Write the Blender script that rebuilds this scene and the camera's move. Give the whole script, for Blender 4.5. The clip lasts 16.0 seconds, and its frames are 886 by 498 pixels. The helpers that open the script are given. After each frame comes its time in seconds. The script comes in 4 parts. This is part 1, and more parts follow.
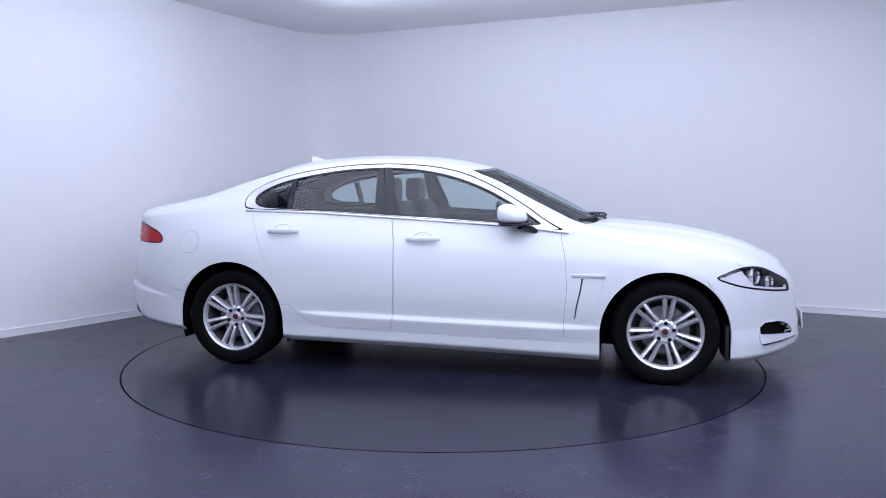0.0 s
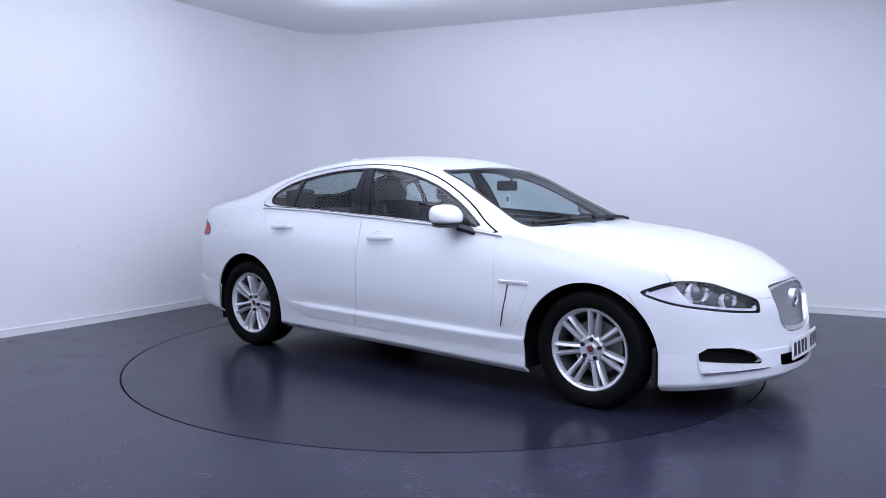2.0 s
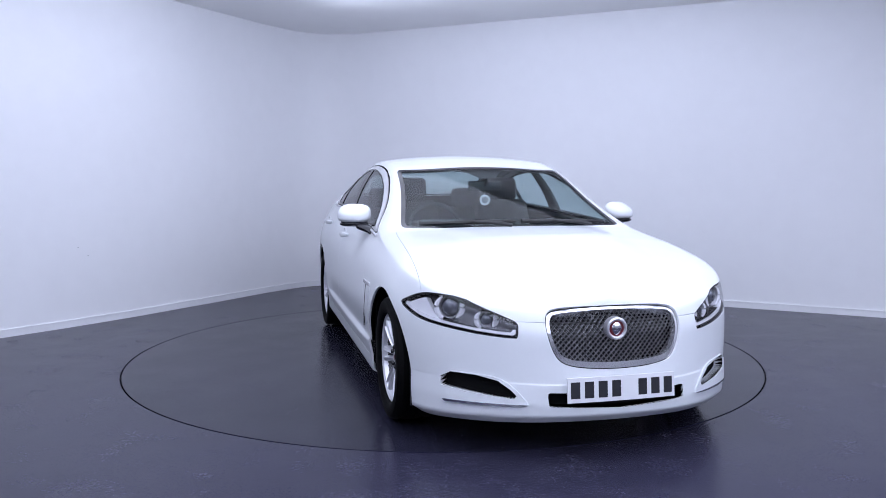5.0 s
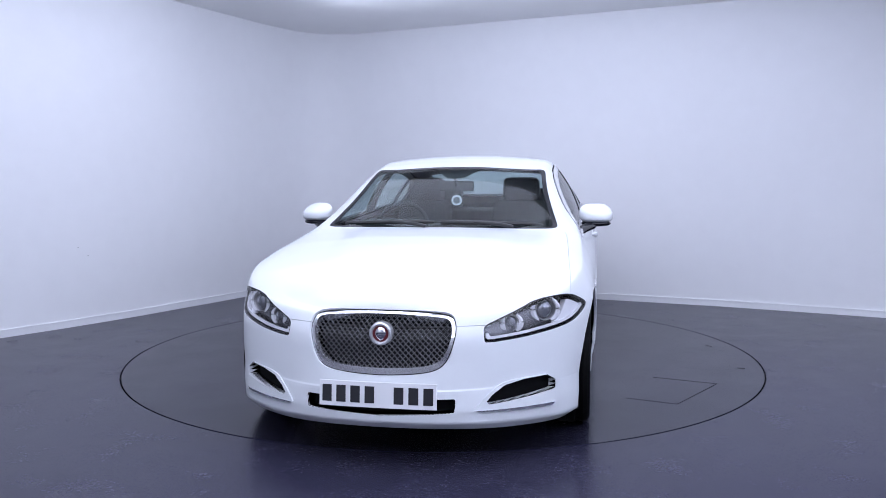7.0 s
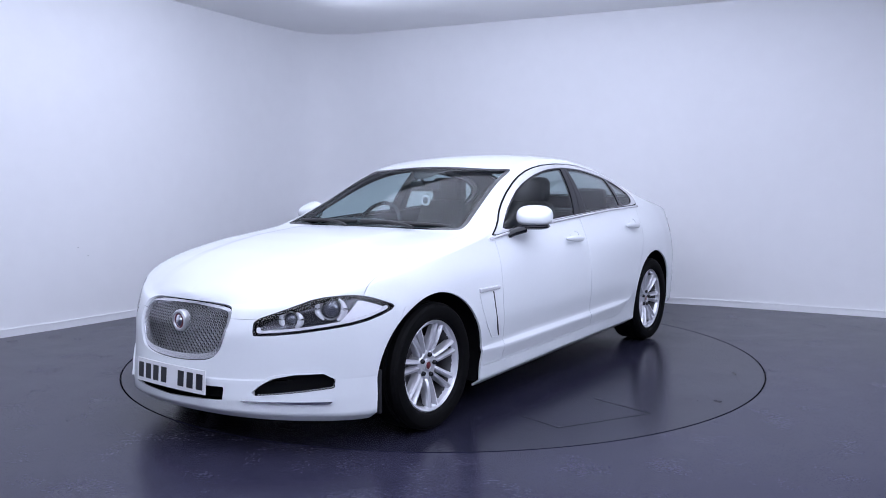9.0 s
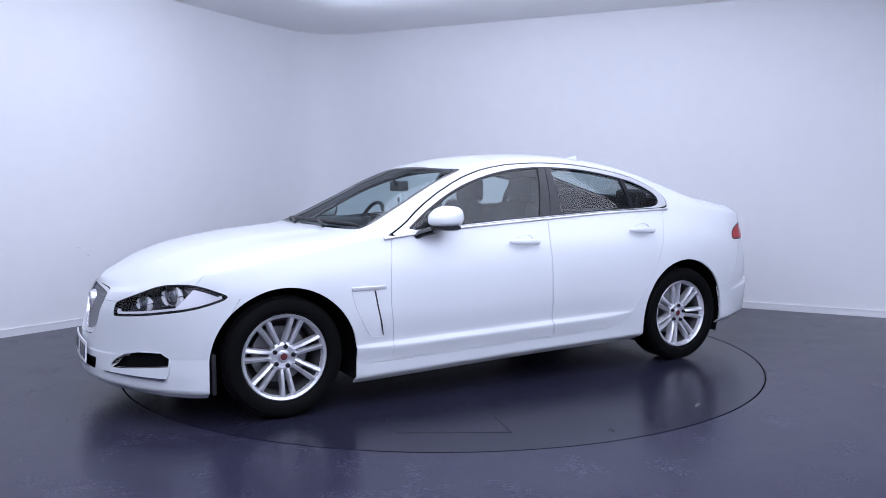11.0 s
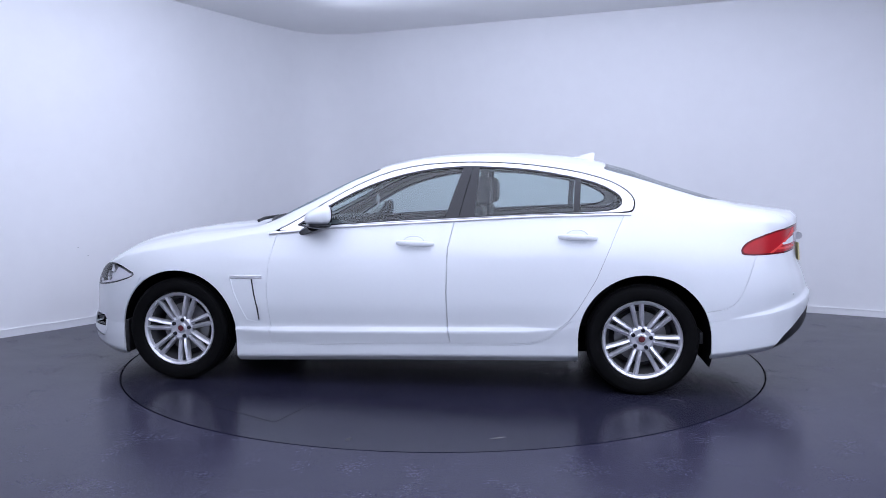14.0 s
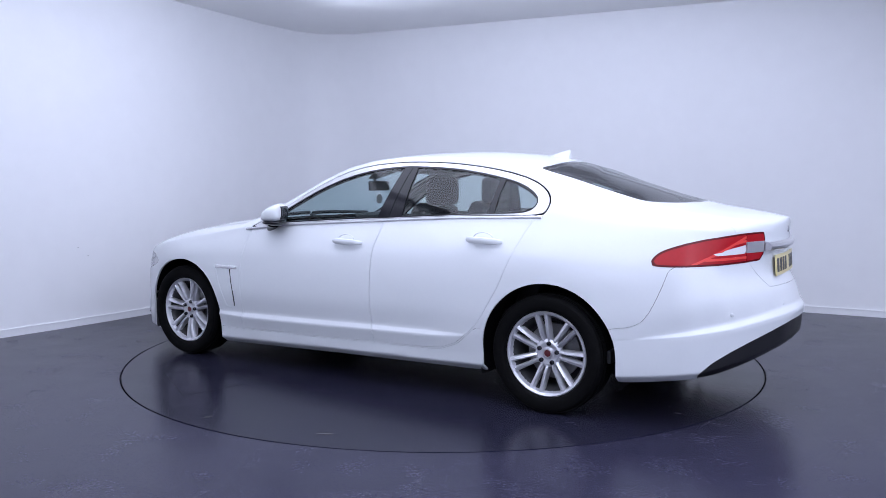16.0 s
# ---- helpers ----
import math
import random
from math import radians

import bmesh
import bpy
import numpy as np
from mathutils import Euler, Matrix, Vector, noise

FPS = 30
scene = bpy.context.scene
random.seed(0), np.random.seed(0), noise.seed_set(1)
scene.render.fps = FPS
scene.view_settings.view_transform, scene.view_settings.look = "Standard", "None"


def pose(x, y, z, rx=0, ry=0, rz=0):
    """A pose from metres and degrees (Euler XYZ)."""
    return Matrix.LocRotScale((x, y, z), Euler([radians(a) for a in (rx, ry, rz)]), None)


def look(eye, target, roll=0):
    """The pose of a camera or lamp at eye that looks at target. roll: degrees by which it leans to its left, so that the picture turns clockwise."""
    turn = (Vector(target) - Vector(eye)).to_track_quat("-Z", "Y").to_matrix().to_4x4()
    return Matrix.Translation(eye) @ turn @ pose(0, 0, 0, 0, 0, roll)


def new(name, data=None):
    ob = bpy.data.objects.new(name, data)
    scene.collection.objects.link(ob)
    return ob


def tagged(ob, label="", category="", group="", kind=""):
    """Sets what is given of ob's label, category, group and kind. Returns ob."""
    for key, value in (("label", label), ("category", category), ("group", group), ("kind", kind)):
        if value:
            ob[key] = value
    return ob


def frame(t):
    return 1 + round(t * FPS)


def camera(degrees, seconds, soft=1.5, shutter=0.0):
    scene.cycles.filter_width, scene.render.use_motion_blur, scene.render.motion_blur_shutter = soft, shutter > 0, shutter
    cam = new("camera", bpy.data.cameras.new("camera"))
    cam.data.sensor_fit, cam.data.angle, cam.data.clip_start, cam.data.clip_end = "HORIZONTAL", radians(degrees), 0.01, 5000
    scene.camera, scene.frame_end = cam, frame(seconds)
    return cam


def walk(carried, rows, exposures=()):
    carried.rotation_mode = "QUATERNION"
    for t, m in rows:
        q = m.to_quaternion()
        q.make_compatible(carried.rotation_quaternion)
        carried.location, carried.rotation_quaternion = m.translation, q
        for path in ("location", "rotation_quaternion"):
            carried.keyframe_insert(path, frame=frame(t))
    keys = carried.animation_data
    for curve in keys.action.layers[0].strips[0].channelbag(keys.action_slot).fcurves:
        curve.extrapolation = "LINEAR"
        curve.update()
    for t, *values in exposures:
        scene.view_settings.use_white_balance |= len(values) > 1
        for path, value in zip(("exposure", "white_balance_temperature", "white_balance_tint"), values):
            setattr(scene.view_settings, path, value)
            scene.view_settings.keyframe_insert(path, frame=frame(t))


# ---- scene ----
cam = camera(58.42, 16.0, soft=0.6)
EYE = Vector((0.0, -5.892, 1.268))
STAND = look(EYE, EYE + Vector((0.000253, 0.996468, -0.083976)), -0.1)
walk(cam, [(0.0, STAND), (16.0, STAND)], exposures=[(0.0, 0.07), (16.0, 0.07)])

# ---- light: a softbox ceiling over the turntable, no daylight ----
world = bpy.data.worlds.new("studio_dark")
scene.world = world
world.use_nodes = True
world.node_tree.nodes["Background"].inputs[0].default_value = (0.75, 0.8, 1.0, 1)
world.node_tree.nodes["Background"].inputs[1].default_value = 0.02


def luminous_ceiling(x, y, z, turn, sx, sy, power):
    """One large diffusing light panel that fills most of the ceiling over the turntable and the camera."""
    data = bpy.data.lights.new("light_panel", "AREA")
    data.shape, data.size, data.size_y, data.energy = "RECTANGLE", sx, sy, power
    data.color = (0.72, 0.78, 0.99)
    ob = new("light_panel", data)
    ob.matrix_world = pose(x, y, z, 0, 0, turn)
    return ob


luminous_ceiling(0.42, -3.4, 3.035, -23.8, 6.8, 7.8, 398)


def wall_fill(x, y, z, target, length, power):
    """An added, unseen strip lamp under the ceiling, leaning towards a wall to brighten it."""
    data = bpy.data.lights.new("wall_fill_lamp", "AREA")
    data.shape, data.size, data.size_y, data.energy = "RECTANGLE", length, 0.25, power
    data.color = (0.71, 0.78, 1.0)
    ob = new("wall_fill_lamp", data)
    ob.matrix_world = look((x, y, z), target)
    return ob


wall_fill(0.85, 1.06, 2.72, (1.60, 2.88, 3.25), 4.4, 17.5)
wall_fill(-2.25, -0.60, 2.72, (-3.60, 0.25, 3.10), 4.2, 24)
# these two bounce off the walls behind the camera to fill the car's side
wall_fill(2.76, -4.68, 2.75, (3.50, -5.20, 1.70), 5.5, 110)
wall_fill(-4.04, -7.48, 2.75, (-4.40, -8.30, 1.70), 5.5, 110)


# ---- materials ----
def mat(name, color, rough=0.5, metal=0.0, coat=0.0, grain=0.0, scale=20.0, bump=0.0, bscale=200.0, spread=0.06, spec=0.5):
    m = bpy.data.materials.new(name)
    m.use_nodes = True
    nt = m.node_tree
    b = nt.nodes["Principled BSDF"]
    b.inputs["Base Color"].default_value = (*color, 1)
    b.inputs["Roughness"].default_value = rough
    b.inputs["Metallic"].default_value = metal
    b.inputs["Specular IOR Level"].default_value = spec
    b.inputs["Coat Weight"].default_value = coat
    b.inputs["Coat Roughness"].default_value = 0.04
    if grain:
        tc = nt.nodes.new("ShaderNodeTexCoord")
        n1 = nt.nodes.new("ShaderNodeTexNoise")
        n1.inputs["Scale"].default_value, n1.inputs["Detail"].default_value = scale, 6
        n2 = nt.nodes.new("ShaderNodeTexNoise")
        n2.inputs["Scale"].default_value, n2.inputs["Detail"].default_value = scale / 14, 3
        mul = nt.nodes.new("ShaderNodeMath")
        mul.operation = "ADD"
        for n, i in ((n1, 0), (n2, 1)):
            nt.links.new(tc.outputs["Object"], n.inputs["Vector"])
            nt.links.new(n.outputs["Fac"], mul.inputs[i])
        ramp = nt.nodes.new("ShaderNodeMapRange")
        ramp.inputs[1].default_value, ramp.inputs[2].default_value = 0.6, 1.4
        ramp.inputs[3].default_value, ramp.inputs[4].default_value = 1 - grain, 1 + grain
        nt.links.new(mul.outputs[0], ramp.inputs[0])
        hue = nt.nodes.new("ShaderNodeHueSaturation")
        hue.inputs["Color"].default_value = (*color, 1)
        nt.links.new(ramp.outputs[0], hue.inputs["Value"])
        nt.links.new(hue.outputs[0], b.inputs["Base Color"])
        rr = nt.nodes.new("ShaderNodeMapRange")
        rr.inputs[1].default_value, rr.inputs[2].default_value = 0.6, 1.4
        rr.inputs[3].default_value, rr.inputs[4].default_value = max(rough - spread, 0.02), rough + spread
        nt.links.new(mul.outputs[0], rr.inputs[0])
        nt.links.new(rr.outputs[0], b.inputs["Roughness"])
    if bump:
        tc = nt.nodes.new("ShaderNodeTexCoord")
        n3 = nt.nodes.new("ShaderNodeTexNoise")
        n3.inputs["Scale"].default_value, n3.inputs["Detail"].default_value = bscale, 4
        nt.links.new(tc.outputs["Object"], n3.inputs["Vector"])
        bp = nt.nodes.new("ShaderNodeBump")
        bp.inputs["Strength"].default_value, bp.inputs["Distance"].default_value = bump, 0.002
        nt.links.new(n3.outputs["Fac"], bp.inputs["Height"])
        nt.links.new(bp.outputs["Normal"], b.inputs["Normal"])
    return m


def glass_mat(name, tint, rough=0.0, gloss=1.0):
    """A thin pane: tinted see-through with a mirror coat by Fresnel."""
    m = bpy.data.materials.new(name)
    m.use_nodes = True
    nt = m.node_tree
    nt.nodes.remove(nt.nodes["Principled BSDF"])
    out = nt.nodes["Material Output"]
    tr = nt.nodes.new("ShaderNodeBsdfTransparent")
    tr.inputs[0].default_value = (*tint, 1)
    gl = nt.nodes.new("ShaderNodeBsdfGlossy")
    gl.inputs["Roughness"].default_value = rough
    lw = nt.nodes.new("ShaderNodeLayerWeight")
    lw.inputs[0].default_value = 0.5
    pw = nt.nodes.new("ShaderNodeMath")
    pw.operation = "POWER"
    pw.inputs[1].default_value = 4.0
    k = nt.nodes.new("ShaderNodeMath")
    k.operation = "MULTIPLY_ADD"
    k.inputs[1].default_value, k.inputs[2].default_value = 0.85 * gloss, 0.065 * gloss
    mx = nt.nodes.new("ShaderNodeMixShader")
    nt.links.new(lw.outputs["Facing"], pw.inputs[0])
    nt.links.new(pw.outputs[0], k.inputs[0])
    nt.links.new(k.outputs[0], mx.inputs[0])
    nt.links.new(tr.outputs[0], mx.inputs[1])
    nt.links.new(gl.outputs[0], mx.inputs[2])
    nt.links.new(mx.outputs[0], out.inputs[0])
    return m


PAINT = mat("white_car_paint", (0.71, 0.73, 0.755), 0.30, coat=0.55, grain=0.01, scale=900, spread=0.02, spec=0.12)
WALL = mat("white_wall_paint", (0.83, 0.83, 0.85), 0.6, grain=0.02, scale=6, bump=0.12, bscale=90)
CEIL = mat("white_ceiling_paint", (0.88, 0.88, 0.89), 0.7, grain=0.015, scale=5)
SKIRT = mat("white_gloss_skirting", (0.82, 0.82, 0.84), 0.4, grain=0.03, scale=30)
FLOOR = mat("dark_grey_vinyl", (0.026, 0.025, 0.046), 0.25, grain=0.14, scale=60, bump=0.06, bscale=160, spread=0.05, spec=0.18)
# darker than FLOOR, as the shade under the car is partly in this colour
TABLE = mat("shaded_turntable_vinyl", (0.016, 0.0157, 0.029), 0.235, grain=0.10, scale=40, bump=0.04, bscale=140, spread=0.05, spec=0.20)


def speckle(m, scale, low, high, strength):
    """Fine pale flecks and dull worn patches in a floor covering."""
    nt = m.node_tree
    b = nt.nodes["Principled BSDF"]
    src = b.inputs["Base Color"].links[0].from_socket
    tc = nt.nodes.new("ShaderNodeTexCoord")
    n = nt.nodes.new("ShaderNodeTexNoise")
    n.inputs["Scale"].default_value, n.inputs["Detail"].default_value, n.inputs["Roughness"].default_value = scale, 2, 0.6
    nt.links.new(tc.outputs["Object"], n.inputs["Vector"])
    r = nt.nodes.new("ShaderNodeMapRange")
    r.inputs[1].default_value, r.inputs[2].default_value, r.inputs[3].default_value, r.inputs[4].default_value = low, high, 0.0, strength
    nt.links.new(n.outputs["Fac"], r.inputs[0])
    mx = nt.nodes.new("ShaderNodeMixRGB")
    mx.inputs[2].default_value = (0.32, 0.32, 0.38, 1)
    w = nt.nodes.new("ShaderNodeTexNoise")
    w.inputs["Scale"].default_value, w.inputs["Detail"].default_value = 1.7, 4
    nt.links.new(tc.outputs["Object"], w.inputs["Vector"])
    wr = nt.nodes.new("ShaderNodeMapRange")
    wr.inputs[1].default_value, wr.inputs[2].default_value = 0.40, 0.62
    nt.links.new(w.outputs["Fac"], wr.inputs[0])
    mul = nt.nodes.new("ShaderNodeMath")
    mul.operation = "MULTIPLY"
    nt.links.new(r.outputs[0], mul.inputs[0])
    nt.links.new(wr.outputs[0], mul.inputs[1])
    nt.links.new(mul.outputs[0], mx.inputs[0])
    nt.links.new(src, mx.inputs[1])
    nt.links.new(mx.outputs[0], b.inputs["Base Color"])


speckle(FLOOR, 110, 0.585, 0.74, 0.44)
speckle(TABLE, 90, 0.64, 0.78, 0.18)
SEAM = mat("black_seam", (0.006, 0.006, 0.008), 0.7)
BLACK = mat("black_plastic", (0.012, 0.012, 0.014), 0.45, grain=0.1, scale=200)
GLOSSBLACK = mat("gloss_black_trim", (0.010, 0.010, 0.014), 0.12, spec=0.45)
UNDER = mat("underbody_black", (0.006, 0.006, 0.007), 0.9, spec=0.1)
RUBBER = mat("tyre_rubber", (0.0035, 0.0035, 0.004), 0.7, grain=0.2, scale=90, bump=0.1, bscale=300, spec=0.08)
ALLOY = mat("silver_alloy", (0.70, 0.70, 0.74), 0.32, metal=0.6)
# alloy with the shade behind the spokes put into its colour
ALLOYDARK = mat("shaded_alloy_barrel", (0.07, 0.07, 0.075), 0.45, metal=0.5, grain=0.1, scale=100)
CHROME = mat("chrome", (0.80, 0.80, 0.83), 0.08, metal=1.0)
SATIN = mat("satin_chrome", (0.66, 0.66, 0.69), 0.28, metal=0.7)
HOUSING = mat("grey_lamp_housing", (0.075, 0.075, 0.085), 0.18, metal=0.9)
SILVER = mat("polished_silver_trim", (0.78, 0.78, 0.81), 0.22, metal=0.45)
STEEL = mat("brake_steel", (0.35, 0.35, 0.36), 0.4, metal=0.9, grain=0.15, scale=80)
RED = mat("red_lens", (0.40, 0.009, 0.016), 0.15, spec=0.25, grain=0.08, scale=60)
REDDARK = mat("dark_red_lens", (0.10, 0.003, 0.006), 0.15, spec=0.25)
# mirror whose dark reflection is put into the metal colour
MIRRORDARK = mat("mirror_with_dark_reflection", (0.16, 0.17, 0.19), 0.03, metal=1.0)
MESH = mat("silver_grille_mesh", (0.24, 0.24, 0.26), 0.40, metal=0.6)
REDBRIGHT = mat("bright_red_lens", (0.74, 0.06, 0.055), 0.15, spec=0.25)
WHITELENS = mat("clear_ribbed_lens", (0.76, 0.76, 0.79), 0.15, coat=0.5)
BADGE = mat("red_badge_enamel", (0.11, 0.015, 0.02), 0.3, coat=0.3)
PLATEW = mat("white_plate", (0.78, 0.78, 0.80), 0.35)
PLATEY = mat("yellow_plate", (0.70, 0.60, 0.30), 0.35)
INK = mat("plate_ink", (0.02, 0.02, 0.025), 0.4)
LEATHER = mat("black_leather", (0.013, 0.013, 0.015), 0.45, grain=0.15, scale=60, bump=0.2, bscale=500)
LINER = mat("grey_headliner", (0.20, 0.20, 0.21), 0.9, grain=0.04, scale=200)
DASH = mat("charcoal_dash", (0.018, 0.018, 0.020), 0.55, grain=0.1, scale=120)
PANE = glass_mat("side_glass", (0.70, 0.79, 0.79), gloss=1.0)
SCREEN = glass_mat("windscreen_glass", (0.74, 0.87, 0.88), gloss=0.45)
COVER = glass_mat("lamp_cover", (0.95, 0.95, 0.97), gloss=0.6)
FRAME = mat("grille_chrome", (0.74, 0.74, 0.77), 0.14, metal=0.85)
SCUFF = mat("pale_scuff", (0.085, 0.080, 0.080), 0.6, grain=0.3, scale=150)
DARKSTAIN = mat("dark_stain", (0.006, 0.006, 0.009), 0.5)
SLOT = mat("dark_vent_slot", (0.03, 0.03, 0.035), 0.4, metal=0.3)
LENS = mat("projector_lens", (0.14, 0.15, 0.18), 0.05, metal=0.6, coat=1.0)


# ---- mesh helpers ----
def mesh_ob(name, verts, faces, material, parent=None, label="", smooth=False, normals=None):
    me = bpy.data.meshes.new(name)
    me.from_pydata([tuple(v) for v in verts], [], [tuple(f) for f in faces])
    me.validate()
    if smooth:
        me.shade_smooth()
    if normals is not None and len(me.vertices) == len(normals):
        me.normals_split_custom_set_from_vertices([tuple(n) for n in normals])
    me.materials.append(material)
    ob = new(name, me)
    if parent:
        ob.parent = parent
    if label:
        ob["label"] = label
    return ob


def part(name, bm, material, parent=None, label="", smooth=True, angle=35):
    """Link a bmesh as one mesh object under a thing or a part."""
    me = bpy.data.meshes.new(name)
    if smooth:
        for f in bm.faces:
            f.smooth = True
        for e in bm.edges:
            if len(e.link_faces) == 2 and e.calc_face_angle(0) > radians(angle):
                e.smooth = False
    bm.to_mesh(me)
    bm.free()
    me.materials.append(material)
    ob = new(name, me)
    if parent:
        ob.parent = parent
    if label:
        ob["label"] = label
    return ob


def box(bm, x0, x1, y0, y1, z0, z1, bevel=0.0):
    r = bmesh.ops.create_cube(bm, size=1)
    for v in r["verts"]:
        v.co = Vector((x0 + (v.co.x + 0.5) * (x1 - x0), y0 + (v.co.y + 0.5) * (y1 - y0), z0 + (v.co.z + 0.5) * (z1 - z0)))
    if bevel:
        es = list({e for v in r["verts"] for e in v.link_edges})
        bmesh.ops.bevel(bm, geom=es, offset=bevel, segments=3, profile=0.6, affect="EDGES")
    return r["verts"]


def lathe(profile, n=64, axis="y"):
    """Turn (radius, along) points round an axis."""
    bm = bmesh.new()
    rings = []
    for i in range(n):
        a = 2 * math.pi * i / n
        c, s = math.cos(a), math.sin(a)
        rings.append([bm.verts.new({"y": (r * c, h, r * s), "z": (r * c, r * s, h), "x": (h, r * c, r * s)}[axis]) for r, h in profile])
    for i in range(n):
        a, b = rings[i], rings[(i + 1) % n]
        for j in range(len(profile) - 1):
            bm.faces.new((a[j], a[j + 1], b[j + 1], b[j]))
    bmesh.ops.remove_doubles(bm, verts=bm.verts, dist=1e-6)
    bmesh.ops.recalc_face_normals(bm, faces=bm.faces)
    return bm


def tube(points, radius, n=10, closed=False, flat=1.0):
    """A round bar along a line of points."""
    bm = bmesh.new()
    pts = [Vector(q) for q in points]
    rings = []
    for i, q in enumerate(pts):
        a = pts[i - 1] if i or closed else q
        b = pts[(i + 1) % len(pts)] if i < len(pts) - 1 or closed else q
        d = (b - a).normalized()
        side = d.cross(Vector((0, 0, 1)))
        side = side.normalized() if side.length > 1e-3 else Vector((0, 1, 0))
        up = side.cross(d)
        r = radius[i] if isinstance(radius, (list, tuple)) else radius
        rings.append([bm.verts.new(q + r * (math.cos(2 * math.pi * k / n) * side + flat * math.sin(2 * math.pi * k / n) * up)) for k in range(n)])
    for i in range(len(rings) - (0 if closed else 1)):
        a, b = rings[i], rings[(i + 1) % len(rings)]
        for k in range(n):
            bm.faces.new((a[k], a[(k + 1) % n], b[(k + 1) % n], b[k]))
    if not closed:
        bm.faces.new(rings[0])
        bm.faces.new(rings[-1][::-1])
    bmesh.ops.recalc_face_normals(bm, faces=bm.faces)
    return bm


# ---- the room ----
CORNER = Vector((-1.50, 4.04))
ALONG_L, ALONG_R = Vector((-0.507, -0.862)).normalized(), Vector((0.9152, -0.4030)).normalized()
HIGH, LONG_L, LONG_R, ROUND = 3.05, 11.0, 9.6, 0.62
TABLE_R, GAP = 2.250, 0.011


LEFT_END = Vector((-8.79, -6.377))
BEND = CORNER + ALONG_R * 4.686
RIGHT_END = BEND + Vector((0.879, -0.477)).normalized() * 4.9


def wall_line():
    """Plan of the two walls that meet in a rounded corner; both bow gently."""
    left = [Vector(q) for q in ((-3.634, 0.527), (-3.293, 0.997), (-2.924, 1.575), (-2.35, 2.606), (-2.048, 3.184))]
    a, b = CORNER + ROUND * (left[-1] - CORNER).normalized(), CORNER + ROUND * ALONG_R
    pts = [LEFT_END] + left
    for i in range(17):
        t = i / 16
        pts.append(a * (1 - t) ** 2 + CORNER * 2 * t * (1 - t) + b * t * t)
    return pts + [CORNER + ALONG_R * 3.2, BEND + (CORNER - BEND) * 0.1, BEND, BEND + (RIGHT_END - BEND) * 0.1, RIGHT_END]


def ribbon(name, pts, z0, z1, thick, material, outward=1):
    """An upright wall of some thickness along a plan line; thickness goes away from the room."""
    verts, faces = [], []
    n = len(pts)
    for i, q in enumerate(pts):
        d = (pts[min(i + 1, n - 1)] - pts[max(i - 1, 0)]).normalized()
        o = Vector((-d.y, d.x)) * thick * outward
        for w in (q, q + o):
            verts += [(w.x, w.y, z0), (w.x, w.y, z1)]
    for i in range(n - 1):
        a, b = 4 * i, 4 * i + 4
        faces += [(a, a + 1, b + 1, b), (a + 2, b + 2, b + 3, a + 3), (a + 1, a + 3, b + 3, b + 1), (a, b, b + 2, a + 2)]
    faces += [(0, 2, 3, 1), (4 * n - 4, 4 * n - 3, 4 * n - 1, 4 * n - 2)]
    ob = mesh_ob(name, verts, faces, material)
    bm = bmesh.new()
    bm.from_mesh(ob.data)
    bmesh.ops.recalc_face_normals(bm, faces=bm.faces)
    for f in bm.faces:
        f.smooth = abs(f.normal.z) < 0.5
    for e in bm.edges:
        if e.calc_face_angle(0) > radians(30):
            e.smooth = False
    bm.to_mesh(ob.data)
    bm.free()
    return ob


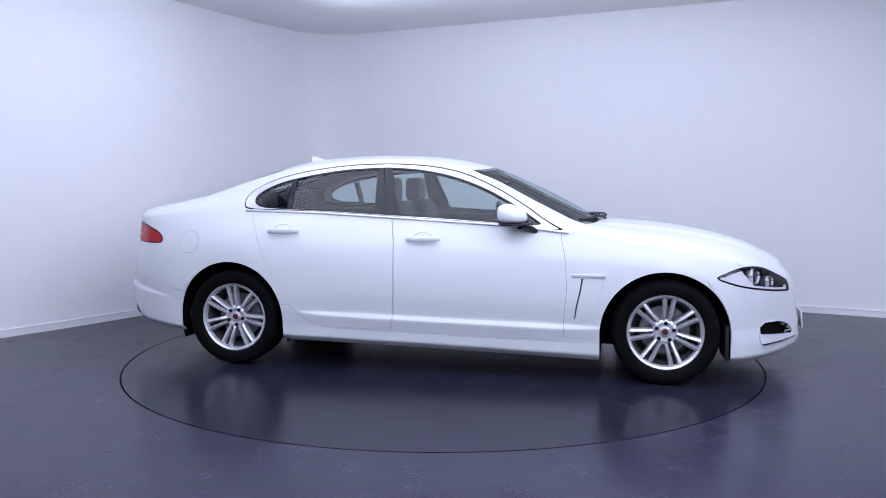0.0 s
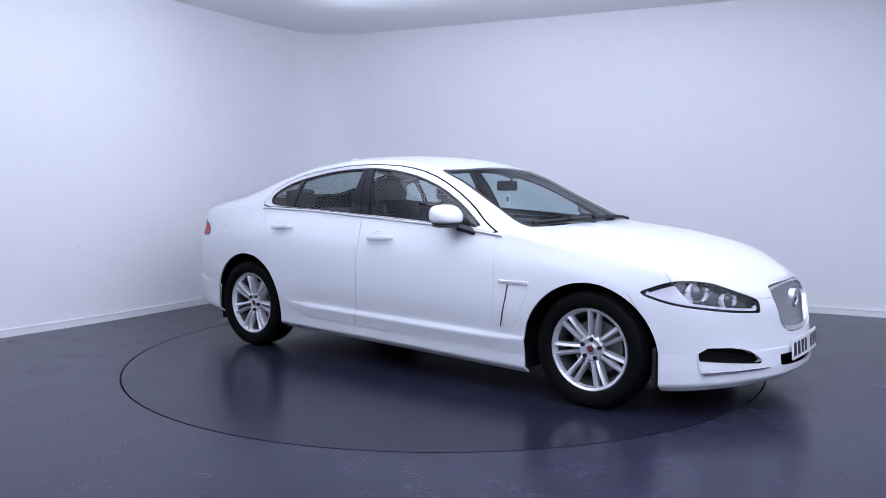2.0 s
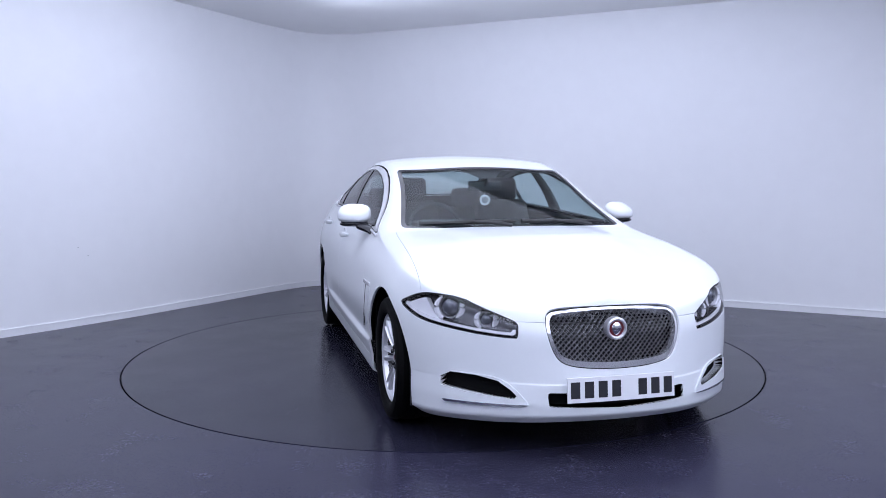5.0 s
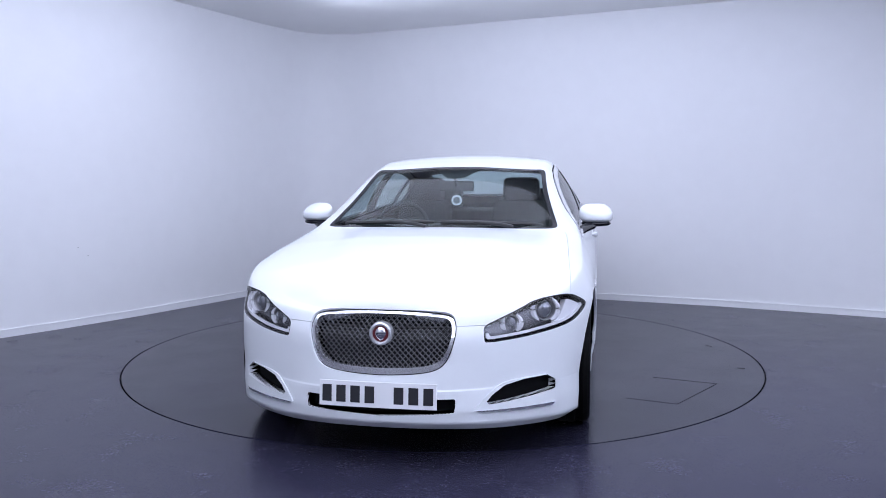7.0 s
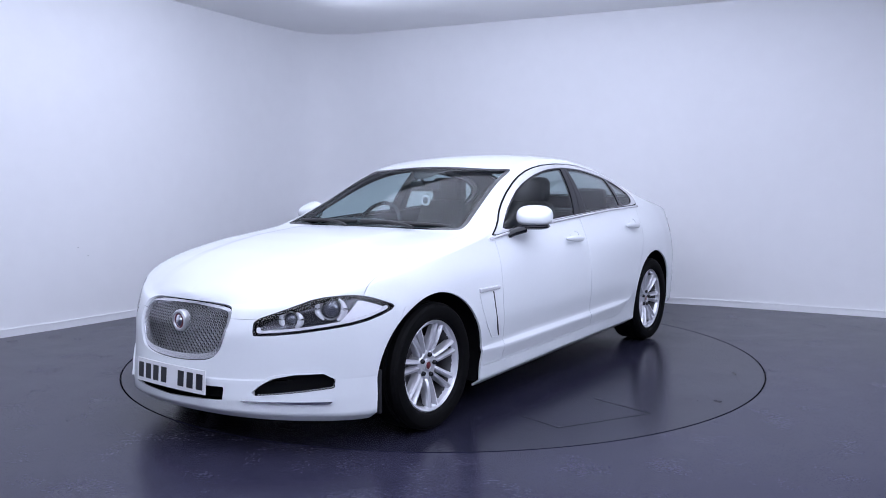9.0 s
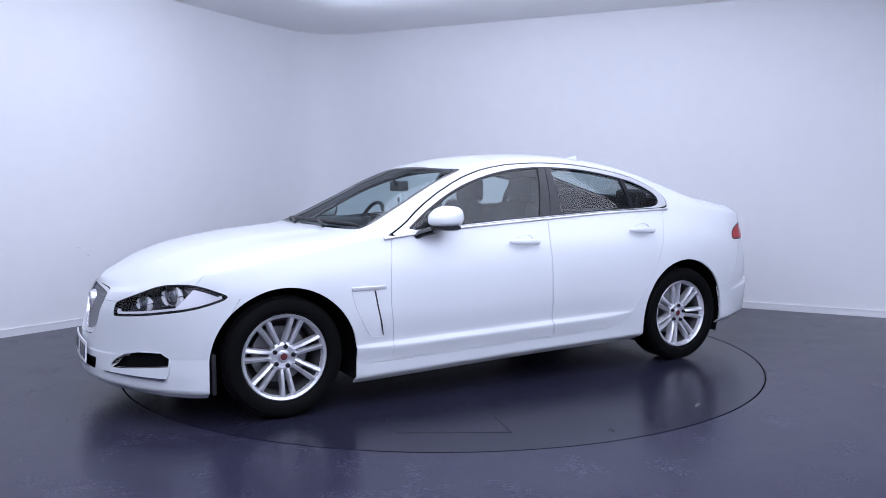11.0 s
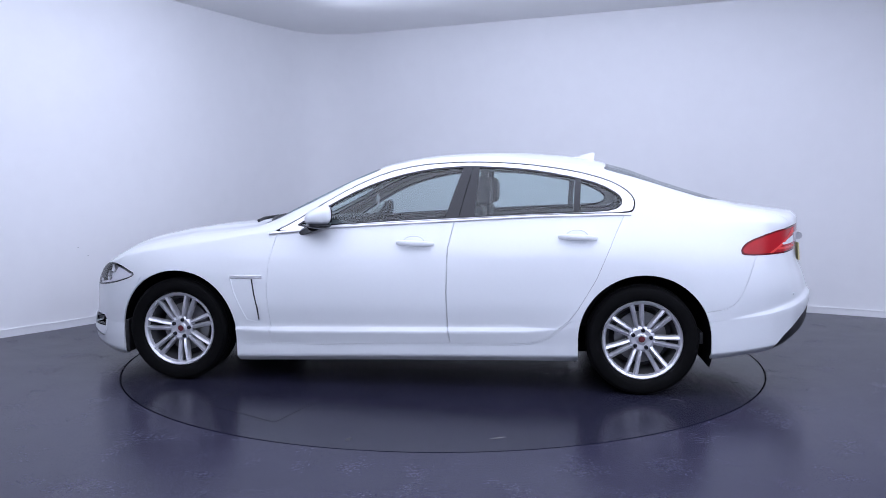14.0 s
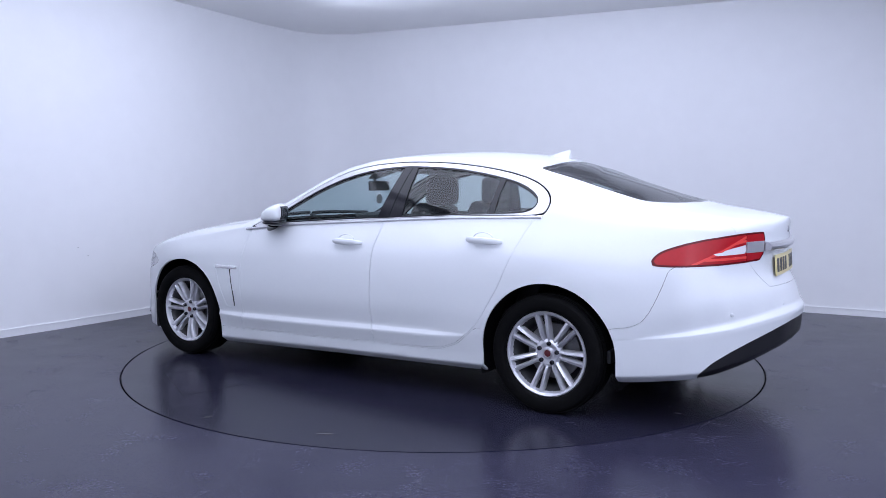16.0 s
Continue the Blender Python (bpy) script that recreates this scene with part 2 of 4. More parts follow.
def room():
    line = wall_line()
    tagged(ribbon("wall_north", line, 0.0, HIGH, 0.12, WALL), "smooth white painted studio walls meeting in a rounded corner", "wall", kind="structure")
    tagged(ribbon("baseboard", line, 0.0, 0.056, -0.012, SKIRT), "low white painted baseboard along the studio walls", "baseboard", kind="structure")
    tagged(ribbon("trim", line, 0.0561, 0.066, -0.015, SKIRT), "thin white capping strip on the baseboard", "trim", kind="structure")
    far = LEFT_END + ALONG_R * LONG_R
    tagged(ribbon("wall_south", [RIGHT_END, far], 0.0, HIGH, 0.12, WALL), "plain white painted studio wall", "wall", kind="structure")
    tagged(ribbon("wall_west", [far, LEFT_END], 0.0, HIGH, 0.12, WALL), "plain white painted studio wall", "wall", kind="structure")
    plan = [Vector((-2.2, 4.9)), LEFT_END + Vector((-0.6, 0.1)), far + Vector((0, -0.3)), RIGHT_END + Vector((0.5, 0.3))]
    top = [(q.x, q.y, HIGH) for q in plan] + [(q.x, q.y, HIGH + 0.1) for q in plan]
    tagged(mesh_ob("ceiling", top, [(0, 3, 2, 1), (4, 5, 6, 7)] + [(i, (i + 1) % 4, 4 + (i + 1) % 4, 4 + i) for i in range(4)], CEIL),
           "flat white painted studio ceiling", "ceiling", kind="structure")
    for x, y, z, r in ((-3.228, 1.093, 0.697, 0.0035), (-3.177, 1.174, 0.619, 0.003)):
        mark = tagged(part("wall_mark", lathe([(0.0, 0.0), (r, 0.0), (r, 0.003), (0.0, 0.004)], 10, "y"), SCUFF), "small dark scuff on the white studio wall", "wall mark", group="scuffs on the wall")
        mark.matrix_world = Matrix.Translation((x + 0.001, y, z)) @ Matrix.Rotation(radians(-122), 4, "Z")
    # floor with a round pit for the turntable
    verts, faces = [], []
    n = 128
    for i in range(n):
        a = 2 * math.pi * i / n
        d = Vector((math.cos(a), math.sin(a)))
        k = 12.0 / max(abs(d.x), abs(d.y))
        for r, z in ((TABLE_R + GAP, -0.05), (TABLE_R + GAP, -0.0005), (TABLE_R + GAP + 0.0005, 0.0), (k, 0.0)):
            verts.append((d.x * r, d.y * r, z))
    for i in range(n):
        a, b = 4 * i, 4 * ((i + 1) % n)
        faces += [(a + j, a + j + 1, b + j + 1, b + j) for j in range(3)]
    ob = mesh_ob("floor", verts, [f[::-1] for f in faces], FLOOR)
    tagged(ob, "dark grey speckled vinyl floor with a soft sheen", "floor", kind="structure")
    pit = lathe([(0.0, -0.05), (TABLE_R + GAP, -0.05)], 64, "z")
    part("pit", pit, SEAM, ob)


def turntable():
    prof = [(0.0, 0.0), (1.2, 0.0), (TABLE_R - 0.0005, 0.0), (TABLE_R, -0.0005), (TABLE_R, -0.04), (0.0, -0.04)]
    hub = tagged(part("turntable", lathe(prof, 128, "z"), TABLE, angle=20), "round dark grey vinyl-topped car turntable flush with the floor", "turntable")
    for name, a, b in HATCH:
        d = (Vector(b) - Vector(a)).normalized()
        o = Vector((-d.y, d.x)) * 0.0022
        q = [Vector(a) - o, Vector(b) - o, Vector(b) + o, Vector(a) + o]
        v = [(w.x, w.y, z) for z in (-0.002, 0.0012) for w in q]
        mesh_ob("hatch_seam", v, [(4, 5, 6, 7), (0, 1, 5, 4), (1, 2, 6, 5), (2, 3, 7, 6), (3, 0, 4, 7)], SEAM, hub, "dark seam of a floor hatch")
    for x, y, w, h, turn, m, lab in SCUFFS:
        rng = random.Random(int(100 * w) + int(10 * x))
        bm = bmesh.new()
        top = []
        for i in range(14):
            a = 2 * math.pi * i / 14
            r = rng.uniform(0.55, 1.0)
            top.append(bm.verts.new((w * r * math.cos(a), h * r * math.sin(a), 0.0012)))
        face = bm.faces.new(top)
        low = bmesh.ops.extrude_face_region(bm, geom=[face])
        bmesh.ops.translate(bm, verts=[v for v in low["geom"] if isinstance(v, bmesh.types.BMVert)], vec=(0, 0, -0.003))
        bmesh.ops.recalc_face_normals(bm, faces=bm.faces)
        ob = part("scuff", bm, m, hub, lab)
        ob.matrix_local = pose(x, y, 0, 0, 0, turn)
    return hub


SCUFFS = ((-0.547, 1.99, 0.055, 0.012, 30, SCUFF, "pale scuff on the vinyl"), (0.189, 2.109, 0.035, 0.020, 75, DARKSTAIN, "dark stain on the vinyl"), (-1.96, 0.696, 0.03, 0.010, 0, SCUFF, "pale scuff on the vinyl"))
HATCH = (("front", (1.17, 1.59), (0.65, 1.88)), ("side", (0.65, 1.88), (0.55, 1.50)), ("end", (1.17, 1.59), (1.09, 1.30)))
room()
TURNTABLE = turntable()


# ---- the car's skin: sections from sill to centre line, swept along a plan outline ----
def tab(xs, ys, w=0.10):
    """A smooth curve through a table: linear pieces, blurred over w metres."""
    xs, ys = np.array(xs, float), np.array(ys, float)
    gx = np.arange(-3.2, 3.2, 0.005)
    gy = np.interp(gx, xs, ys)
    lo, hi = gx < xs[0], gx > xs[-1]
    gy[lo] = ys[0] + (gx[lo] - xs[0]) * (ys[1] - ys[0]) / (xs[1] - xs[0])
    gy[hi] = ys[-1] + (gx[hi] - xs[-1]) * (ys[-1] - ys[-2]) / (xs[-1] - xs[-2])
    k = max(int(w / 0.005), 1)
    ker = np.ones(k) / k
    for _ in range(2):
        gy = np.convolve(np.pad(gy, k, mode="edge"), ker, mode="same")[k:-k]
    return lambda x: np.interp(x, gx, gy)


OUTLINE = [(2.365, 0.0), (2.36, 0.12), (2.338, 0.27), (2.303, 0.38), (2.25, 0.48), (2.155, 0.62), (2.04, 0.75), (1.93, 0.835), (1.80, 0.886), (1.65, 0.926),
           (1.45, 0.940), (1.15, 0.942), (0.8, 0.942), (0.2, 0.946), (-0.5, 0.946), (-1.1, 0.946), (-1.45, 0.948), (-1.75, 0.930), (-2.0, 0.89), (-2.2, 0.825),
           (-2.36, 0.70), (-2.48, 0.51), (-2.57, 0.30), (-2.60, 0.12), (-2.605, 0.0)]


def smooth_outline(step):
    """The plan outline at bumper height, evenly spaced and blurred a little."""
    p = np.array(OUTLINE)
    q = np.vstack([p[:0:-1] * [1, -1], p, p[-2::-1] * [1, -1]])
    s = np.r_[0, np.cumsum(np.hypot(*np.diff(q, axis=0).T))]
    g = np.arange(0, s[-1], 0.004)
    f = np.c_[np.interp(g, s, q[:, 0]), np.interp(g, s, q[:, 1])]
    for k in (17, 25, 17):
        f = np.c_[np.convolve(f[:, 0], np.ones(k) / k, "same"), np.convolve(f[:, 1], np.ones(k) / k, "same")]
    a, b = s[len(p) - 1], s[2 * len(p) - 2]
    n = int((b - a) / step)
    t = np.linspace(a, b, n)
    out = np.c_[np.interp(t, g, f[:, 0]), np.interp(t, g, f[:, 1])]
    out[0, 1] = out[-1, 1] = 0
    return out


# heights of the rows of the section, along the length of the car
Z_BOTTOM = tab([-2.6, -2.45, -2.3, -1.9, -1.0, 0, 1.0, 1.9, 2.2, 2.4], [0.385, 0.318, 0.268, 0.222, 0.188, 0.168, 0.138, 0.145, 0.165, 0.19], 0.07)
Z_SILL = tab([-2.6, -2.45, -2.3, -1.9, -0.8, 0.8, 1.9, 2.4], [0.475, 0.41, 0.36, 0.31, 0.292, 0.265, 0.27, 0.27], 0.07)
Z_CREASE = tab([-2.6, -2.39, -2.15, -1.88, -1.5, -0.8, 0.8, 2.0, 2.4], [0.585, 0.535, 0.492, 0.452, 0.42, 0.385, 0.352, 0.36, 0.36])
LEDGE = tab([-2.6, -2.25, -1.95, -1.0, -0.75, 0.7, 0.95, 1.2, 2.4], [0.020, 0.018, 0.0, 0.0, 0.017, 0.020, 0.014, 0.0, 0.0])
Z_WIDE = tab([-2.6, -2.0, -1.0, 0.8, 2.0, 2.4], [0.69, 0.62, 0.58, 0.54, 0.48, 0.47])
Z_UPPER = tab([-2.6, -2.2, -1.5, -1.0, 0.8, 1.3, 1.6, 2.0, 2.4], [0.80, 0.82, 0.86, 0.85, 0.78, 0.74, 0.70, 0.61, 0.58])
Z_BELT = tab([-2.6, -2.3, -2.0, -1.7, -1.37, -0.84, -0.33, -0.1, 0.45, 0.85, 1.0, 1.2, 1.45, 1.7, 1.85, 1.95, 2.05, 2.2, 2.4],
             [0.985, 1.005, 1.035, 1.062, 1.077, 1.063, 1.035, 1.022, 0.990, 0.948, 0.928, 0.888, 0.85, 0.81, 0.778, 0.752, 0.728, 0.69, 0.66], 0.06)
Z_RAIL = tab([-2.6, -2.3, -2.1, -1.85, -1.6, -1.42, -1.25, -1.07, -0.64, -0.3, -0.07, 0.14, 0.353, 0.6, 0.85, 0.97, 1.1, 1.2, 1.45, 1.7, 1.9, 2.05, 2.2, 2.4],
             [1.045, 1.085, 1.11, 1.155, 1.235, 1.287, 1.333, 1.372, 1.423, 1.425, 1.407, 1.364, 1.277, 1.148, 1.026, 0.982, 0.966, 0.955, 0.925, 0.876, 0.829, 0.776, 0.718, 0.68], 0.05)
Z_TOP = tab([-2.6, -2.445, -2.25, -2.1, -1.816, -1.607, -1.42, -1.19, -0.99, -0.78, -0.58, -0.376, -0.174, -0.012, 0.15, 0.251, 0.332, 0.433, 0.534, 0.635, 0.736, 0.837, 0.919, 1.0, 1.07, 1.24, 1.44, 1.64, 1.843, 2.04, 2.2, 2.3, 2.4],
            [1.062, 1.085, 1.112, 1.133, 1.222, 1.29, 1.362, 1.421, 1.450, 1.466, 1.472, 1.468, 1.457, 1.437, 1.403, 1.376, 1.343, 1.300, 1.255, 1.207, 1.157, 1.103, 1.053, 1.000, 0.998, 0.985, 0.970, 0.942, 0.902, 0.842, 0.765, 0.705, 0.66], 0.06)
# half widths as shares of the outline
R_BELT = tab([-2.6, -2.3, -2.0, -1.7, -1.37, -0.84, 0.45, 0.85, 1.0, 1.2, 1.45, 1.7, 2.0, 2.4], [0.93, 0.92, 0.89, 0.868, 0.853, 0.864, 0.885, 0.898, 0.907, 0.92, 0.932, 0.950, 0.97, 0.98])
R_RAIL = tab([-2.6, -2.3, -2.1, -1.85, -1.6, -1.07, -0.3, 0.14, 0.353, 0.6, 0.85, 0.97, 1.2, 1.45, 1.7, 2.0, 2.4],
             [0.80, 0.74, 0.69, 0.641, 0.616, 0.618, 0.639, 0.639, 0.663, 0.705, 0.755, 0.78, 0.78, 0.772, 0.775, 0.80, 0.85])
R_UPPER = tab([-2.6, -2.0, -1.0, 0.8, 1.3, 1.6, 2.0, 2.4], [0.975, 0.975, 0.975, 0.975, 0.982, 0.99, 0.995, 0.995])
R_SILL = tab([-2.6, -1.9, -1.0, 1.0, 1.9, 2.4], [0.97, 0.985, 0.972, 0.972, 0.99, 1.0])
# how far the nose and the tail stand out at each row
NOSE = [-0.02, 0.022, 0.026, 0.018, 0.012, 0.0, -0.012, -0.055, -0.085, -0.11]
TAIL = [0.03, 0.0, -0.005, -0.010, 0.012, 0.040, 0.085, 0.078, 0.075, 0.075]


def build_skin(step=0.016):
    o = smooth_outline(step)
    x, y = o[:, 0], o[:, 1]
    nose = np.clip((x - 1.75) / 0.58, 0, 1) ** 1.6
    tail = np.clip((-x - 1.95) / 0.6, 0, 1) ** 1.4
    rows = [(0.945 * R_SILL(x), Z_BOTTOM(x)), (R_SILL(x), Z_BOTTOM(x) + 0.035), (R_SILL(x) + 0.006, Z_SILL(x)), (0.992 + 0.45 * LEDGE(x), Z_CREASE(x) - 0.5 * LEDGE(x) - 0.004), (0.994 - 0.75 * LEDGE(x), Z_CREASE(x) + 0.7 * LEDGE(x) + 0.006), (np.ones_like(x), Z_WIDE(x)),
            (R_UPPER(x), Z_UPPER(x)), (R_BELT(x), Z_BELT(x)), (R_RAIL(x), Z_RAIL(x))]
    P = [np.c_[x + nose * NOSE[i] - tail * -TAIL[i], y * r, z] for i, (r, z) in enumerate(rows)]
    xc = x + nose * NOSE[9] + tail * TAIL[9]
    top = np.c_[xc, 0 * y, Z_TOP(xc)]
    # lower side: a spline through rows 0..7
    grid = []
    lower = np.stack(P[:8])
    counts = [3, 5, 5, 4, 9, 14, 12]
    def herm(a, b, c, d, t):
        m0, m1 = (c - a) / 2, (d - b) / 2
        return (2 * t**3 - 3 * t**2 + 1) * b + (t**3 - 2 * t**2 + t) * m0 + (-2 * t**3 + 3 * t**2) * c + (t**3 - t**2) * m1
    for i in range(7):
        a, b, c, d = lower[max(i - 1, 0)], lower[i], lower[i + 1], lower[min(i + 2, 7)]
        for j in range(counts[i]):
            t = j / counts[i]
            if i in (0, 1, 2, 3):
                grid.append(b * (1 - t) + c * t)
            else:
                a2 = 2 * b - c if i == 4 else a
                grid.append(herm(a2, b, c, d, t))
    belt = len(grid)
    n = 24
    for j in range(n):
        t = j / n
        q = P[7] * (1 - t) + P[8] * t
        q[:, 1] += 0.03 * 4 * t * (1 - t) * np.clip(1 - nose * 2, 0.1, 1) * np.clip(y / 0.8, 0, 1)
        grid.append(q)
    rail = len(grid)
    n = 36
    for j in range(n + 1):
        t = j / n
        s = 1 - t
        q = P[8] * s + top * t
        q[:, 2] = top[:, 2] - (top[:, 2] - P[8][:, 2]) * s ** 2.1
        # bonnet: x follows the rim so that the leading edge stays round
        q[:, 0] = P[8][:, 0] * s + top[:, 0] * t
        grid.append(q)
    g = np.stack(grid, 1)
    nv = g.shape[1]
    w = np.zeros(nv)
    for c, r in ((belt, 5), (rail, 4)):
        w = np.maximum(w, np.clip(1 - np.abs(np.arange(nv) - c) / r, 0, 1))
    cab = np.clip((1.15 - x) / 0.2, 0, 1) * np.clip((x + 1.75) / 0.2, 0, 1)
    for it in range(26):
        m = (g[:, :-2] + 2 * g[:, 1:-1] + g[:, 2:]) / 4
        k = w[None, 1:-1, None] * (1 if it < 7 else (1 - cab)[:, None, None])
        if it >= 7:
            k = np.minimum(1, k * 1.3)
        g[:, 1:-1] = g[:, 1:-1] * (1 - k) + m * k
    # soft ridges on the bonnet, from beside the grille to the foot of the screen
    gx, gy = g[:, :, 0], np.abs(g[:, :, 1])
    ridge = np.interp(gx, [1.0, 2.2], [0.46, 0.37])
    gate = np.clip((gx - 1.0) / 0.15, 0, 1) * np.clip((2.25 - gx) / 0.3, 0, 1) * (g[:, :, 2] > 0.62)
    lift = np.clip((ridge - gy) / 0.055, -1, 1)
    g[:, :, 2] += gate * 0.0045 * lift * np.clip((0.80 - gy) / 0.25, 0, 1)
    du, dv = np.gradient(g, axis=0), np.gradient(g, axis=1)
    nrm = np.cross(du, dv)
    ln = np.linalg.norm(nrm, axis=2, keepdims=True)
    nrm = nrm / np.maximum(ln, 1e-12)
    for e, s in ((0, 1), (-1, -1)):
        nrm[e] = nrm[e + s]
        nrm[e, :, 1] = 0
        nrm[e] /= np.maximum(np.linalg.norm(nrm[e], axis=1, keepdims=True), 1e-9)
    nrm[:, -1, 1] = 0
    nrm /= np.maximum(np.linalg.norm(nrm, axis=2, keepdims=True), 1e-9)
    mid = nrm[len(x) // 2, 20]
    if mid[1] < 0:
        nrm = -nrm
    nu = len(x)
    V = g.reshape(-1, 3)
    N = nrm.reshape(-1, 3)
    F = []
    for i in range(nu - 1):
        for j in range(nv - 1):
            F.append((i * nv + j, (i + 1) * nv + j, (i + 1) * nv + j + 1, i * nv + j + 1))
    a = V[F[len(F) // 2][1]] - V[F[len(F) // 2][0]]
    b = V[F[len(F) // 2][3]] - V[F[len(F) // 2][0]]
    if np.dot(np.cross(a, b), N[F[len(F) // 2][0]]) < 0:
        F = [f[::-1] for f in F]
    return [tuple(v) for v in V], [tuple(v) for v in N], F


SV, SN, ALL = build_skin()


def cut(faces, field, level=0.0):
    """Split faces along field == level; returns those below and those above."""
    pts = np.array(SV)
    used = np.unique(np.array([i for f in faces for i in f], int)) if faces else np.zeros(0, int)
    val = np.full(len(pts), 9.0)
    if len(used):
        val[used] = field(pts[used]) - level
    val = list(val)
    low, high, made = [], [], {}
    for f in faces:
        s = [val[i] <= 0 for i in f]
        if all(s):
            low.append(f)
            continue
        if not any(s):
            high.append(f)
            continue
        a, b = [], []
        n = len(f)
        for k in range(n):
            i, j = f[k], f[(k + 1) % n]
            (a if s[k] else b).append(i)
            if s[k] != s[(k + 1) % n]:
                key = (min(i, j), max(i, j))
                if key not in made:
                    t = val[key[0]] / (val[key[0]] - val[key[1]])
                    p = np.array(SV[key[0]]) * (1 - t) + np.array(SV[key[1]]) * t
                    m = np.array(SN[key[0]]) * (1 - t) + np.array(SN[key[1]]) * t
                    m /= max(np.linalg.norm(m), 1e-9)
                    made[key] = len(SV)
                    SV.append(tuple(p))
                    SN.append(tuple(m))
                a.append(made[key])
                b.append(made[key])
        if len(a) > 2:
            low.append(tuple(a))
        if len(b) > 2:
            high.append(tuple(b))
    return low, high


def rounded(poly, r=3, passes=2):
    """Corner-cut a closed polygon into a smooth one."""
    p = np.array(poly, float)
    for _ in range(passes):
        q = np.roll(p, -1, axis=0)
        p = np.stack([0.75 * p + 0.25 * q, 0.25 * p + 0.75 * q], 1).reshape(-1, 2)
    return p


def signed(poly, to2d, gate=None):
    """Signed distance to a closed polygon in a view of the car (below 0 inside); outside the gate it is far."""
    a = np.array(poly, float)
    b = np.roll(a, -1, axis=0)

    def f(p):
        q = to2d(p)
        d2 = np.full(len(q), 1e9)
        inside = np.zeros(len(q), bool)
        for (ax, ay), (bx, by) in zip(a, b):
            ex, ey = bx - ax, by - ay
            wx, wy = q[:, 0] - ax, q[:, 1] - ay
            t = np.clip((wx * ex + wy * ey) / max(ex * ex + ey * ey, 1e-12), 0, 1)
            d2 = np.minimum(d2, (wx - ex * t) ** 2 + (wy - ey * t) ** 2)
            c = ((ay > q[:, 1]) != (by > q[:, 1])) & (q[:, 0] < (bx - ax) * (q[:, 1] - ay) / (by - ay if by != ay else 1e-12) + ax)
            inside ^= c
        d = np.sqrt(d2) * np.where(inside, -1, 1)
        if gate is not None:
            d = np.where(gate(p), d, 1.0)
        return d
    return f


SIDE = lambda p: p[:, [0, 2]]
PLAN = lambda p: p[:, [0, 1]]
FRONT = lambda p: p[:, [1, 2]]
TURN_F = lambda p: np.c_[np.arctan2(p[:, 1], p[:, 0] - 1.2) * 1.0, p[:, 2]]
TURN_R = lambda p: np.c_[np.arctan2(p[:, 1], -p[:, 0] - 1.4) * 1.0, p[:, 2]]


def turn_f(x, y, z):
    return math.atan2(y, x - 1.2), z


def turn_r(x, y, z):
    return math.atan2(y, -x - 1.4), z


def skin_part(name, faces, material, parent, sides=(1,), out=0.0, lip=0.010, label=""):
    """A panel of the skin as one mesh: on the left (1), the right (-1) or both joined; its rim is turned in by lip."""
    if not faces:
        return None
    used = sorted({i for f in faces for i in f})
    v0 = np.array([SV[i] for i in used])
    n0 = np.array([SN[i] for i in used])
    v0 = v0 + n0 * out
    idx = {k: i for i, k in enumerate(used)}
    count = {}
    for f in faces:
        for k in range(len(f)):
            e = (f[k], f[(k + 1) % len(f)])
            count[e] = count.get(e, 0) + 1
    rim = [e for e in count if (e[1], e[0]) not in count]
    verts, norms, fs, seen = [], [], [], {}
    for s in sides:
        ids = []
        for v, n in zip(v0, n0):
            w = (v[0], v[1] * s, v[2])
            key = (round(w[0], 5), round(w[1], 5), round(w[2], 5)) if abs(v[1]) < 1e-6 else None
            if key is not None and key in seen:
                ids.append(seen[key])
                continue
            if key is not None:
                seen[key] = len(verts)
            ids.append(len(verts))
            verts.append(w)
            norms.append((n[0], n[1] * s, n[2]))
        for f in faces:
            g = []
            for i in (f if s > 0 else f[::-1]):
                k = ids[idx[i]]
                if not g or k != g[-1]:
                    g.append(k)
            if len(g) > 2 and g[0] == g[-1]:
                g.pop()
            if len(set(g)) == len(g) and len(g) > 2:
                fs.append(tuple(g))
        if lip:
            for i, j in rim:
                a, b = v0[idx[i]], v0[idx[j]]
                if abs(a[1]) < 1e-5 and abs(b[1]) < 1e-5:
                    continue
                na, nb = n0[idx[i]], n0[idx[j]]
                side = np.cross(b - a, na)
                side /= max(np.linalg.norm(side), 1e-9)
                q = [a, a - na * lip, b - nb * lip, b]
                if s < 0:
                    q = q[::-1]
                k = len(verts)
                for c in q:
                    verts.append((c[0], c[1] * s, c[2]))
                    norms.append((side[0], side[1] * s, side[2]))
                fs.append((k, k + 1, k + 2, k + 3))
    return mesh_ob(name, verts, fs, material, parent, label, True, norms)


# outlines of the openings and panels
DLO = [(0.86, 0.944), (0.70, 1.025), (0.566, 1.119), (0.353, 1.242), (0.141, 1.334), (-0.071, 1.381), (-0.284, 1.397), (-0.426, 1.400), (-0.639, 1.394),
       (-0.854, 1.373), (-1.07, 1.338), (-1.25, 1.289), (-1.36, 1.232), (-1.412, 1.174), (-1.414, 1.120), (-1.385, 1.078), (-1.1, 1.074), (-0.84, 1.064), (-0.33, 1.036), (-0.1, 1.022), (0.453, 0.990)]
DOOR_F = [(0.80, 0.955), (0.838, 0.766), (0.848, 0.594), (0.828, 0.387), (0.835, 0.262), (0.2, 0.272), (-0.312, 0.285), (-0.292, 0.382), (-0.284, 0.591), (-0.289, 0.868), (-0.325, 1.04), (0.1, 1.02)]
